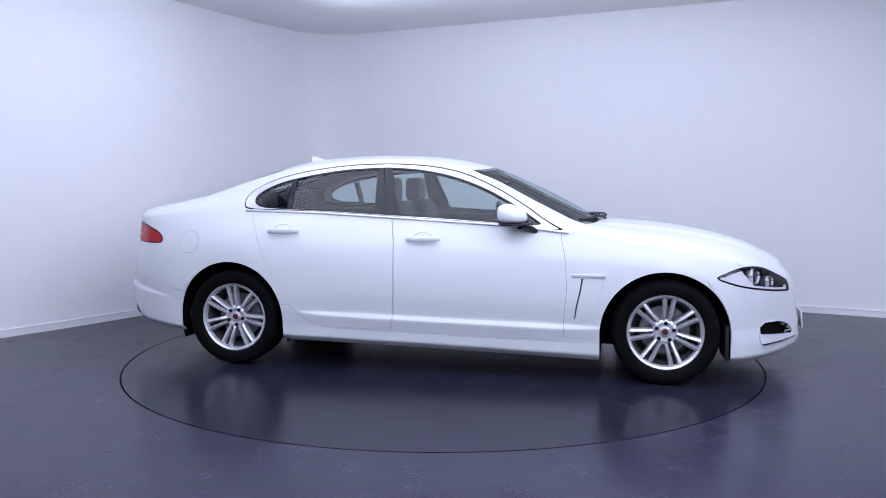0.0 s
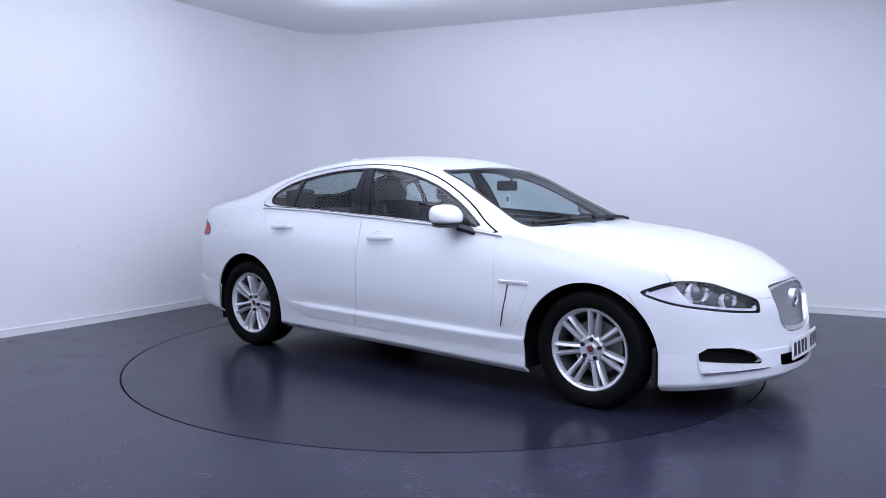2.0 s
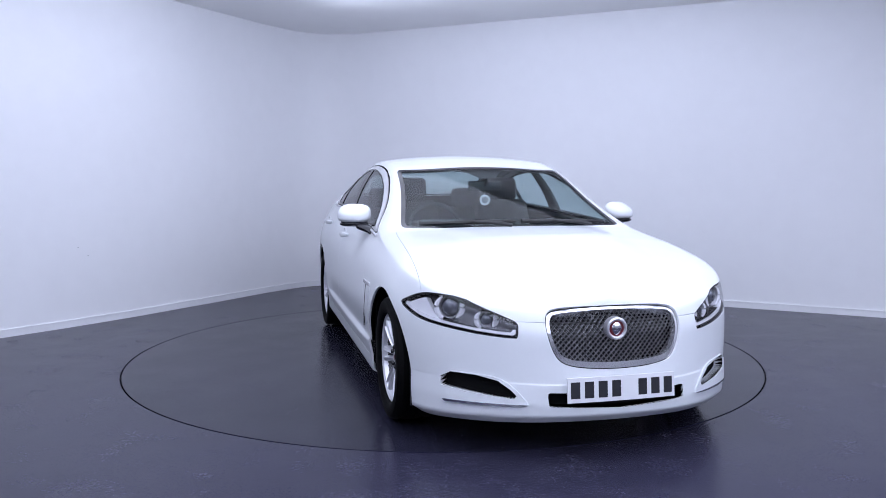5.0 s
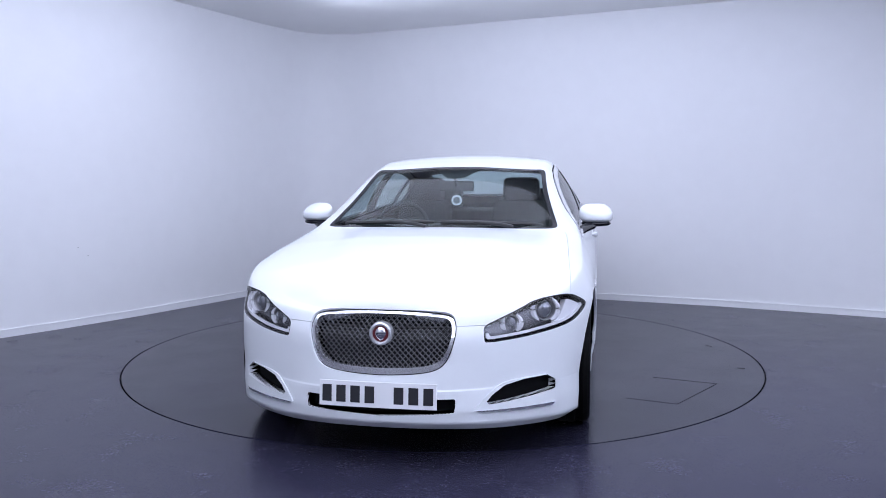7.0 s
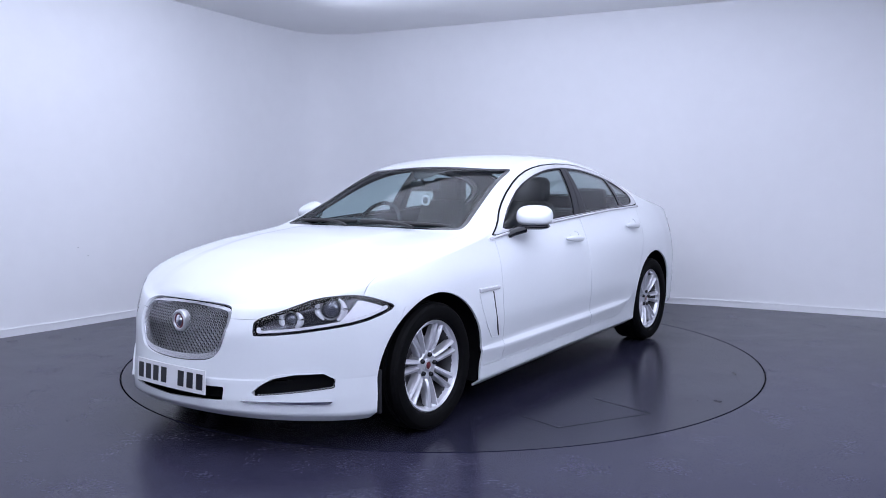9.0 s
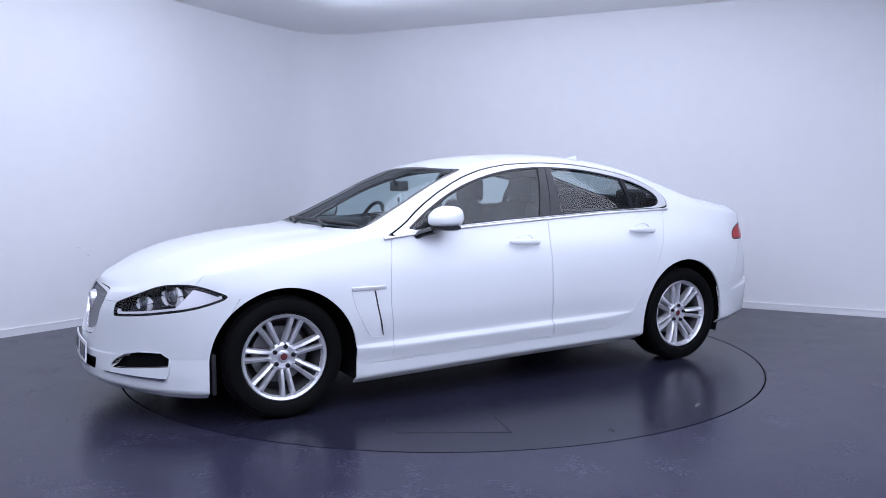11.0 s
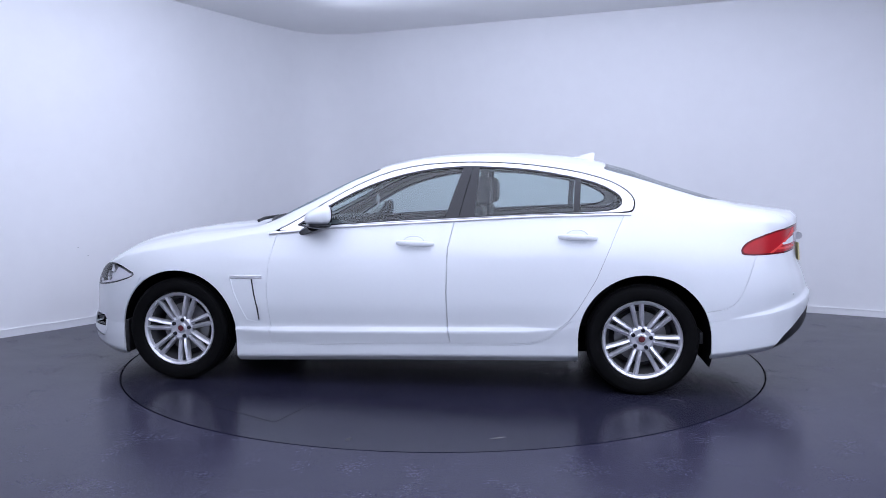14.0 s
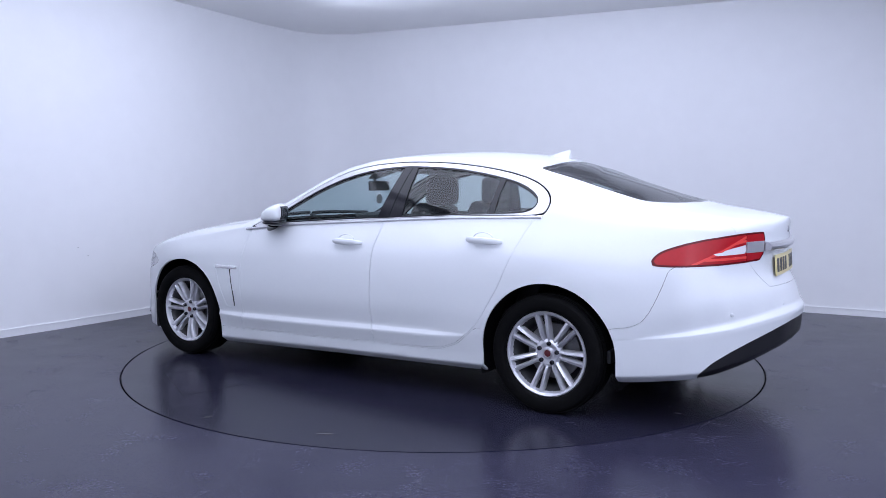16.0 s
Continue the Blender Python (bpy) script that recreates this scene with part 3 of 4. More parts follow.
DOOR_R = [(-0.327, 1.04), (-0.291, 0.868), (-0.286, 0.591), (-0.294, 0.382), (-0.314, 0.285), (-0.70, 0.294), (-0.80, 0.303), (-0.906, 0.345), (-1.027, 0.447), (-1.078, 0.516), (-1.18, 0.691), (-1.297, 0.97), (-1.352, 1.082), (-0.8, 1.08)]
SCREEN_PLAN = [(0.258, -0.60), (0.258, 0.25), (0.232, 0.44), (0.185, 0.560), (0.180, 0.592), (0.40, 0.610), (0.60, 0.645), (0.80, 0.690), (0.90, 0.712), (0.955, 0.70), (0.99, 0.58), (1.025, 0.35), (1.045, 0.0), (1.045, -0.6)]
REAR_PLAN = [(-1.27, -0.6), (-1.27, 0.35), (-1.235, 0.50), (-1.26, 0.528), (-1.45, 0.530), (-1.70, 0.530), (-1.86, 0.520), (-1.94, 0.48), (-2.02, 0.30), (-2.05, 0.0), (-2.05, -0.6)]
BONNET = [(1.055, -0.5), (1.055, 0.0), (1.035, 0.35), (0.995, 0.60), (0.965, 0.745), (1.0, 0.765), (1.3, 0.785), (1.6, 0.80), (1.82, 0.815), (1.925, 0.822), (2.0, 0.745), (2.1, 0.63), (2.19, 0.52), (2.235, 0.490), (2.6, 0.47), (2.6, -0.5)]
BOOT = [(-2.065, -0.5), (-2.065, 0.0), (-2.03, 0.33), (-1.955, 0.505), (-2.0, 0.585), (-2.2, 0.60), (-2.36, 0.575), (-2.41, 0.508), (-2.80, 0.49), (-2.80, -0.5)]
HEADLAMP = [turn_f(*q) for q in ((1.735, 0.893, 0.680), (1.80, 0.866, 0.708), (1.879, 0.827, 0.738), (1.949, 0.784, 0.748), (2.051, 0.666, 0.736), (2.128, 0.577, 0.692), (2.20, 0.470, 0.648),
                                 (2.222, 0.447, 0.634), (2.230, 0.442, 0.620), (2.235, 0.445, 0.572), (2.232, 0.452, 0.560), (2.16, 0.60, 0.571), (2.079, 0.691, 0.585), (1.923, 0.829, 0.613), (1.80, 0.876, 0.650))]
TAILLAMP = [turn_r(*q) for q in ((-2.010, 0.862, 0.848), (-2.025, 0.850, 0.888), (-2.07, 0.825, 0.922), (-2.203, 0.745, 0.970), (-2.358, 0.575, 0.998), (-2.448, 0.394, 1.006), (-2.470, 0.340, 1.003),
                                 (-2.476, 0.345, 0.855), (-2.417, 0.502, 0.848), (-2.2, 0.75, 0.838), (-2.05, 0.845, 0.836))]
REVERSING = [turn_r(*q) for q in ((-2.255, 0.725, 0.890), (-2.340, 0.625, 0.920), (-2.408, 0.505, 0.941), (-2.413, 0.503, 0.896))]
GRILLE = [(-0.4, 0.697), (0.0, 0.702), (0.15, 0.700), (0.28, 0.693), (0.322, 0.680), (0.338, 0.637), (0.335, 0.582), (0.31, 0.497), (0.27, 0.450), (0.18, 0.430), (0.0, 0.422), (-0.4, 0.422)]
GRILLE_IN = [(y * 0.945 if y > 0 else y, 0.567 + (z - 0.567) * (0.90 if z > 0.567 else 0.78)) for y, z in GRILLE]
FOG = [(0.760, 0.393), (0.576, 0.390), (0.515, 0.374), (0.462, 0.328), (0.432, 0.29), (0.404, 0.266), (0.55, 0.256), (0.70, 0.248), (0.760, 0.246)]
FOG_DARK = [(0.756, 0.390), (0.62, 0.386), (0.54, 0.368), (0.488, 0.332), (0.452, 0.288), (0.55, 0.294), (0.65, 0.304), (0.756, 0.318)]
GLASS = [(0.70, 0.985), (0.62, 1.040), (0.477, 1.131), (0.282, 1.234), (0.07, 1.309), (-0.142, 1.352), (-0.319, 1.367), (-0.425, 1.370), (-0.674, 1.358), (-0.853, 1.337), (-1.068, 1.297), (-1.212, 1.257),
         (-1.322, 1.195), (-1.343, 1.145), (-1.308, 1.104), (-1.22, 1.088), (-0.84, 1.075), (-0.33, 1.047), (0.0, 1.031), (0.45, 1.000)]
INTAKE = [(-0.5, 0.325), (0.342, 0.325), (0.335, 0.262), (0.0, 0.250), (-0.5, 0.250)]


def arch(cx, cz, r):
    return lambda p: np.where(p[:, 1] > 0.45, np.hypot(p[:, 0] - cx, np.maximum(p[:, 2] - cz, 0) + 0.12 * np.minimum(p[:, 2] - cz, 0)) - r, 1.0)


# ---- the car ----
CAR = tagged(new("saloon_car"), "glossy white four-door saloon car with silver alloy wheels on a turntable", "car")
BOTH = (1, -1)
DOORS, PANES = {}, {}


def split_panel(rest, field, gap=0.0020):
    """Take a panel out of the rest, leaving an open joint round it."""
    inner, rest = cut(rest, field, 0.0)
    panel, _ = cut(inner, field, -gap)
    return panel, rest


def build_body():
    _, rest = cut(ALL, arch(1.452, 0.314, 0.399))
    _, rest = cut(rest, arch(-1.465, 0.335, 0.388))
    shell = list(rest)
    # side windows
    dlo = signed(rounded(DLO, passes=1), SIDE, lambda p: (p[:, 1] > 0.5) & (p[:, 2] > 0.93))
    win, rest = cut(rest, dlo)
    _, shell = cut(shell, dlo)
    body_in, ring = cut(win, dlo, -0.009)
    glz = signed(rounded(GLASS, passes=1), SIDE, lambda p: p[:, 2] > 0.93)
    inner, trim = cut(body_in, glz)
    body_in, lining = cut(inner, glz, -0.009)
    for s in BOTH:
        skin_part("window_seal", ring, UNDER, CAR, (s,), -0.004, 0.01, "black rubber seal round the side windows")
        skin_part("window_trim", trim, SILVER, CAR, (s,), 0.002, 0.014, "bright chrome surround of the side windows")
        skin_part("window_frame", lining, GLOSSBLACK, CAR, (s,), -0.001, 0.02, "black inner window frame")
    # pillars between the panes, leaning back
    bp = lambda p: np.maximum(p[:, 0] + 0.258 + (p[:, 2] - 1.03) * 0.32, -(p[:, 0] + 0.442 + (p[:, 2] - 1.03) * 0.07))
    cp = lambda p: np.abs(p[:, 0] + 1.063 + (p[:, 2] - 1.08) * 0.05) - 0.019
    post, panes = cut(body_in, bp)
    post2, panes = cut(panes, cp)
    joint = lambda p: p[:, 0] + 0.342 + (p[:, 2] - 1.03) * 0.24
    post_r, post = cut(post, joint)
    post_r, _ = cut(post_r, joint, -0.004)
    front, panes = cut(panes, lambda p: -(p[:, 0] + 0.34 + (p[:, 2] - 1.03) * 0.17))
    mid, quarter = cut(panes, lambda p: -(p[:, 0] + 1.066))
    for s in BOTH:
        for f in (post, post_r):
            skin_part("door_pillar", f, GLOSSBLACK, CAR, (s,), 0.001, 0.02, "gloss black pillar cover between the doors")
        skin_part("quarter_pillar", post2, GLOSSBLACK, CAR, (s,), 0.001, 0.02, "thin black window divider")
        for i, f in enumerate((front, mid, quarter)):
            PANES[s, i] = skin_part("side_window", f, PANE, CAR, (s,), -0.004, 0, "tinted side window glass")
    # windscreen and rear window
    ws = signed(rounded(SCREEN_PLAN, passes=2), PLAN, lambda p: (p[:, 2] > 0.93) & (p[:, 0] > 0.1))
    pane, rest = cut(rest, ws)
    _, shell = cut(shell, ws)
    glass, band = cut(pane, ws, -0.028)
    skin_part("windscreen", glass, SCREEN, CAR, BOTH, -0.002, 0, "clear windscreen with a grey-green tint")
    skin_part("windscreen_band", band, GLOSSBLACK, CAR, BOTH, -0.002, 0.006, "black printed edge of the windscreen")
    rw = signed(rounded(REAR_PLAN, passes=2), PLAN, lambda p: (p[:, 2] > 1.05) & (p[:, 0] < -1.0))
    pane, rest = cut(rest, rw)
    _, shell = cut(shell, rw)
    glass, band = cut(pane, rw, -0.02)
    skin_part("rear_window", glass, PANE, CAR, BOTH, -0.002, 0, "dark tinted rear window")
    skin_part("rear_window_band", band, GLOSSBLACK, CAR, BOTH, -0.002, 0.006)
    # lamps
    hl = signed(rounded(HEADLAMP, passes=1), TURN_F, lambda p: (p[:, 0] > 1.6) & (p[:, 2] > 0.5) & (p[:, 2] < 0.82))
    lamp, rest = cut(rest, hl)
    _, shell = cut(shell, hl)
    build_headlamps(lamp, hl)
    tl = signed(rounded(TAILLAMP, passes=1), TURN_R, lambda p: (p[:, 0] < -1.8) & (p[:, 2] > 0.75))
    lamp, rest = cut(rest, tl)
    _, shell = cut(shell, tl)
    build_taillamps(lamp, tl)
    # nose openings
    at_nose = lambda p: p[:, 0] > 1.9
    gr = signed(rounded(GRILLE, passes=2), FRONT, at_nose)
    mesh, rest = cut(rest, gr)
    _, shell = cut(shell, gr)
    build_grille(mesh, gr)
    fog = signed(rounded(FOG, passes=1), FRONT, at_nose)
    hole, rest = cut(rest, fog)
    _, shell = cut(shell, fog)
    build_fog(hole, fog)
    ink = signed(INTAKE, FRONT, at_nose)
    hole, rest = cut(rest, ink)
    _, shell = cut(shell, ink)
    skin_part("lower_intake", hole, UNDER, CAR, BOTH, -0.05, -0.048, "black lower air intake")
    # rear apron
    apron, rest = cut(rest, signed([(-2.19, 0.15), (-2.235, 0.285), (-2.30, 0.35), (-2.369, 0.400), (-2.454, 0.450), (-2.593, 0.525), (-2.75, 0.56), (-2.75, 0.15)], SIDE))
    skin_part("rear_apron", apron, BLACK, CAR, BOTH, -0.006, 0.02, "black textured lower rear bumper apron")
    # panels
    door, rest = split_panel(rest, signed(DOOR_F, SIDE, lambda p: p[:, 1] > 0.6))
    door2, rest = split_panel(rest, signed(DOOR_R, SIDE, lambda p: p[:, 1] > 0.6))
    for s in BOTH:
        for i, f in enumerate((door, door2)):
            DOORS[s, i] = skin_part("door", f, PAINT, CAR, (s,), 0, 0.012, "white painted door")
            PANES[s, i].parent = DOORS[s, i]
    bon_plan = signed(rounded(BONNET, passes=1), PLAN, lambda p: p[:, 0] > 0.9)
    bonnet_field = lambda p: np.maximum(bon_plan(p), 0.636 - p[:, 2])
    bon, rest = split_panel(rest, bonnet_field, 0.0018)
    skin_part("bonnet", bon, PAINT, CAR, BOTH, 0, 0.012, "smooth white bonnet")
    boot, rest = split_panel(rest, lambda p: np.maximum(np.maximum(signed(rounded(BOOT, passes=1), PLAN, lambda p: p[:, 0] < -1.9)(p), 0.712 - p[:, 2]), 0.6 * (p[:, 1] - 0.345 - 0.95 * (p[:, 2] - 0.712))), 0.0016)
    skin_part("boot_lid", boot, PAINT, CAR, BOTH, 0, 0.012, "white boot lid with a lip")
    fb = lambda p: np.where((p[:, 0] > 1.2) & (p[:, 2] < 0.674), -(p[:, 0] - 1.71 + 0.6 * np.maximum(p[:, 2] - 0.64, -0.06)), 1.0)
    bump, rest = split_panel(rest, fb, 0.0022)
    skin_part("front_bumper", bump, PAINT, CAR, BOTH, 0, 0.012, "white front bumper")
    rb = signed(rounded([(-1.70, 0.475), (-1.83, 0.512), (-1.93, 0.525), (-2.0, 0.57), (-2.06, 0.70), (-2.11, 0.86), (-2.3, 0.865), (-2.80, 0.865), (-2.80, 0.1), (-1.7, 0.1)], passes=1), SIDE, lambda p: p[:, 0] < -1.5)
    bump, rest = split_panel(rest, rb, 0.0022)
    skin_part("rear_bumper", bump, PAINT, CAR, BOTH, 0, 0.012, "white rear bumper")
    # sill line under the doors
    sill = signed([(1.3, 0.1), (1.3, 0.258), (0.84, 0.255), (0.2, 0.266), (-0.31, 0.279), (-0.72, 0.288), (-0.80, 0.297), (-0.91, 0.338), (-1.03, 0.440), (-1.3, 0.445), (-1.3, 0.1)], SIDE, lambda p: p[:, 1] > 0.6)
    sills, rest = split_panel(rest, sill, 0.0018)
    for s in BOTH:
        skin_part("sill", sills, PAINT, CAR, (s,), 0, 0.012, "white sill panel")
    # fuel flap, on the right side only
    flap = lambda p: np.hypot(p[:, 0] + 1.782, p[:, 2] - 0.856) - 0.079
    flap_in, around = cut(list(rest), lambda p: np.where(p[:, 1] > 0.6, flap(p), 1.0))
    lid, _ = cut(flap_in, flap, -0.0022)
    skin_part("body_side", rest, PAINT, CAR, (1,), 0, 0.012, "white body side, roof and wing panels")
    skin_part("body_side", around, PAINT, CAR, (-1,), 0, 0.012, "white body side, roof and wing panels")
    skin_part("fuel_flap", lid, PAINT, CAR, (-1,), 0, 0.008, "round white fuel flap")
    # dark inner structure seen in the joints, and the lining of the cabin
    _, shell = cut(shell, lambda p: p[:, 2] - 0.27)
    skin_part("inner_structure", shell, UNDER, CAR, BOTH, -0.016, 0, "dark inner body structure")
    cab, _ = cut(list(shell), lambda p: np.where((p[:, 2] > 1.0) & (p[:, 0] < 0.92) & (p[:, 0] > -1.75), -1.0, 1.0))
    skin_part("headliner", cab, LINER, CAR, BOTH, -0.028, 0, "light grey cabin headliner")
    card, _ = cut([f for f in ALL], signed([(0.9, 0.3), (0.9, 0.945), (0.45, 0.985), (-0.1, 1.017), (-0.33, 1.03), (-0.84, 1.058), (-1.37, 1.07), (-1.30, 0.80), (-1.02, 0.42), (-1.0, 0.3)], SIDE, lambda p: p[:, 1] > 0.6))
    for s in BOTH:
        skin_part("door_card", card, DASH, CAR, (s,), -0.07, 0, "charcoal inner door lining")


def build_headlamps(lamp, field):
    cover, ring = cut(lamp, field, -0.0042)
    for s in BOTH:
        unit = skin_part("headlamp", cover, HOUSING, CAR, (s,), -0.055, -0.05, "swept-back headlamp with dark reflector and twin projectors")
        skin_part("lamp_gasket", ring, GLOSSBLACK, unit, (s,), -0.002, 0.03, "black lamp surround")
        for (x, y, z), r in (((1.990, 0.700, 0.678), 0.050), ((2.105, 0.555, 0.630), 0.036)):
            d = Vector((0.88, 0.47 * s, 0.0)).normalized()
            at = Matrix.Translation((x, y * s, z)) @ d.to_track_quat("X", "Z").to_matrix().to_4x4()
            for nm, prof, m, lab in (("projector", [(r * 1.0, -0.03), (r * 1.06, 0.008), (r * 1.0, 0.014), (r * 0.92, 0.010), (r * 0.86, -0.004)], STEEL, "grey projector ring"),
                                     ("projector_lens", [(r * 0.9, -0.006), (r * 0.75, 0.008), (r * 0.45, 0.017), (0.0, 0.021)], LENS, "round glass projector lens")):
                ob = part(nm, lathe(prof, 32, "x"), m, unit, lab)
                ob.matrix_local = at
            # bright crescents round each projector; their white stands in for chrome's reflections
            for side in (-1, 1):
                pts = [(0.004, side * r * 1.28 * math.cos(a), r * 1.18 * math.sin(a)) for a in np.linspace(-1.05, 0.95, 13)]
                ob = part("light_blade", tube(pts, [0.005 + 0.0115 * math.sin(math.pi * min(1, 0.12 + i / 13)) for i in range(13)], 8), WHITELENS, unit, "bright crescent light blade")
                ob.matrix_local = at
        edge_z = lambda p: np.interp(p[:, 0], [1.735, 1.80, 1.923, 2.079, 2.16, 2.232], [0.672, 0.650, 0.613, 0.588, 0.578, 0.570])
        _, strip = cut(list(cover), field, -0.026)
        strip, _ = cut(strip, lambda p: p[:, 2] - edge_z(p) - 0.034)
        strip, _ = cut(strip, field, -0.013)
        skin_part("light_strip", strip, WHITELENS, unit, (s,), -0.014, 0.012, "thin bright light strip along the lower edge")
        wing, _ = cut(list(cover), lambda p: p[:, 0] - 1.962 + 0.9 * (p[:, 2] - 0.67))
        wing, _ = cut(wing, field, -0.022)
        skin_part("reflector", wing, WHITELENS, unit, (s,), -0.020, 0.03, "bright side reflector")
        skin_part("lamp_cover", cover, COVER, unit, (s,), 0.0, 0, "clear lamp cover")


def build_taillamps(lamp, field):
    inner, ring = cut(lamp, field, -0.010)
    ang = lambda p: np.arctan2(p[:, 1], -p[:, 0] - 1.4)
    lid, wing = cut(inner, lambda p: ang(p) - 0.462)
    lid, _ = cut(lid, lambda p: ang(p) - 0.462, -0.006)
    strip, lid = cut(lid, lambda p: np.abs(p[:, 2] - 0.927) - 0.029)
    upper, lower = cut(lid, lambda p: 0.927 - p[:, 2])
    white, wing = cut(wing, signed(REVERSING, TURN_R))
    slope = lambda p: ang(p) - 0.80 + 2.3 * (p[:, 2] - 0.84)
    inner_arm, tip = cut(wing, slope)
    streak, inner_arm = cut(inner_arm, slope, -0.030)[::-1]
    near = signed(REVERSING, TURN_R)
    a, guide = cut(inner_arm, near, 0.013)
    guide, c = cut(guide, near, 0.026)
    inner_arm = a + c
    for s in BOTH:
        unit = skin_part("tail_lamp", ring, REDDARK, CAR, (s,), 0.001, 0.03, "long red tail lamp with a clear reversing section")
        skin_part("lens", tip, RED, unit, (s,), 0.001, 0.006, "red outer lens")
        skin_part("lens_band", streak, REDBRIGHT, unit, (s,), 0.004, 0.008, "bright red slanting lens band")
        skin_part("lens_inner", inner_arm, RED, unit, (s,), 0.002, 0.006, "red inner lens")
        skin_part("light_guide", guide, REDBRIGHT, unit, (s,), 0.005, 0.006, "bright red curved light guide")
        skin_part("reversing_lens", white, WHITELENS, unit, (s,), 0.003, 0.006, "clear ribbed reversing lens")
        skin_part("upper_bar", upper, RED, unit, (s,), 0.002, 0.01, "red upper lens bar on the boot lid")
        skin_part("lower_bar", lower, RED, unit, (s,), 0.002, 0.01, "red lower lens bar on the boot lid")
        skin_part("lamp_strip", strip, SATIN, unit, (s,), 0.005, 0.01, "bright strip between the lens bars")


def build_grille(mesh, field):
    inner, ring = cut(mesh, signed(rounded(GRILLE_IN, passes=2), FRONT, lambda p: p[:, 0] > 1.9))
    _, ring2 = cut(ring, field, -0.004)
    ring, _ = cut(ring, field, -0.004)
    unit = skin_part("grille", inner, BLACK, CAR, BOTH, -0.070, 0, "chrome-framed mesh grille with a round badge")
    skin_part("grille_frame", ring, FRAME, unit, BOTH, -0.010, 0.035, "bright chrome grille surround")
    # woven mesh: two sets of leaning wires, bowed with the nose
    def nose_x(y, z):
        return float(np.interp(abs(y), [0, 0.12, 0.27, 0.38, 0.48], [2.360, 2.357, 2.336, 2.300, 2.245]) + np.interp(z, [0.36, 0.47, 0.58, 0.66, 0.68], [0.012, 0.0, -0.012, -0.050, -0.070]))
    full = [(y, z) for y, z in GRILLE if y >= 0]
    full = np.array(full + [(-y, z) for y, z in full[::-1] if y > 0])
    inside = signed(rounded(full, passes=2), lambda q: q)
    bm = bmesh.new()
    py, pz = 0.0250, 0.0132
    for row in range(-1, 23):
        for col in range(-18, 19):
            y = (col + (row % 2) * 0.5) * py
            z = 0.424 + row * pz
            if inside(np.array([[y, z]]))[0] > -0.012:
                continue
            x = nose_x(y, z) - 0.036
            w, h = py * 0.51, pz * 1.02
            ring_o = [(y - w, z), (y, z - h), (y + w, z), (y, z + h)]
            k = 0.77
            out = [bm.verts.new((x, a, b)) for a, b in ring_o]
            mid = [bm.verts.new((x + 0.003, y + (a - y) * 0.85, z + (b - z) * 0.85)) for a, b in ring_o]
            inn = [bm.verts.new((x - 0.004, y + (a - y) * k, z + (b - z) * k)) for a, b in ring_o]
            for i in range(4):
                j = (i + 1) % 4
                bm.faces.new((out[i], out[j], mid[j], mid[i]))
                bm.faces.new((mid[i], mid[j], inn[j], inn[i]))
    bmesh.ops.recalc_face_normals(bm, faces=bm.faces)
    tagged(part("grille_mesh", bm, MESH, unit, "silver diamond mesh", smooth=False), kind="stuff")
    skin_part("grille_gap", ring2, UNDER, unit, BOTH, -0.014, 0.0, "dark joint round the grille")
    bd = part("badge", lathe([(0.0, 0.008), (0.036, 0.008), (0.038, 0.013), (0.044, 0.015), (0.052, 0.011), (0.054, -0.02), (0.0, -0.02)], 48, "x"), SATIN, unit, "round chrome badge")
    bd.location = (2.312, 0, 0.600)
    rd = part("badge_face", lathe([(0.0, 0.0105), (0.028, 0.0100), (0.0365, 0.0085)], 32, "x"), BADGE, bd, "dark red badge face")
    hb = lathe([(0.0, 0.0180), (0.012, 0.0165), (0.020, 0.0135), (0.026, 0.0085)], 24, "x")
    for v in hb.verts:
        v.co.y *= 1.0 - 0.25 * max(-v.co.z / 0.021, 0)
        v.co.z *= 1.2
    part("badge_emblem", hb, CHROME, bd, "small plain chrome emblem")


def build_fog(hole, field):
    dark, rim = cut(hole, signed(FOG_DARK, FRONT, lambda p: p[:, 0] > 1.9))
    foot, rim = cut(rim, lambda p: p[:, 2] - 0.270 + 0.035 * (p[:, 1] - 0.40))
    for s in BOTH:
        back = skin_part("fog_intake", dark, UNDER, CAR, (s,), -0.05, -0.05, "black side intake in the bumper")
        skin_part("intake_blade", rim, PAINT, back, (s,), 0.007, 0.05, "white blade round the side intake")
        skin_part("chrome_blade", foot, CHROME, back, (s,), 0.010, 0.03, "chrome strip under the side intake")


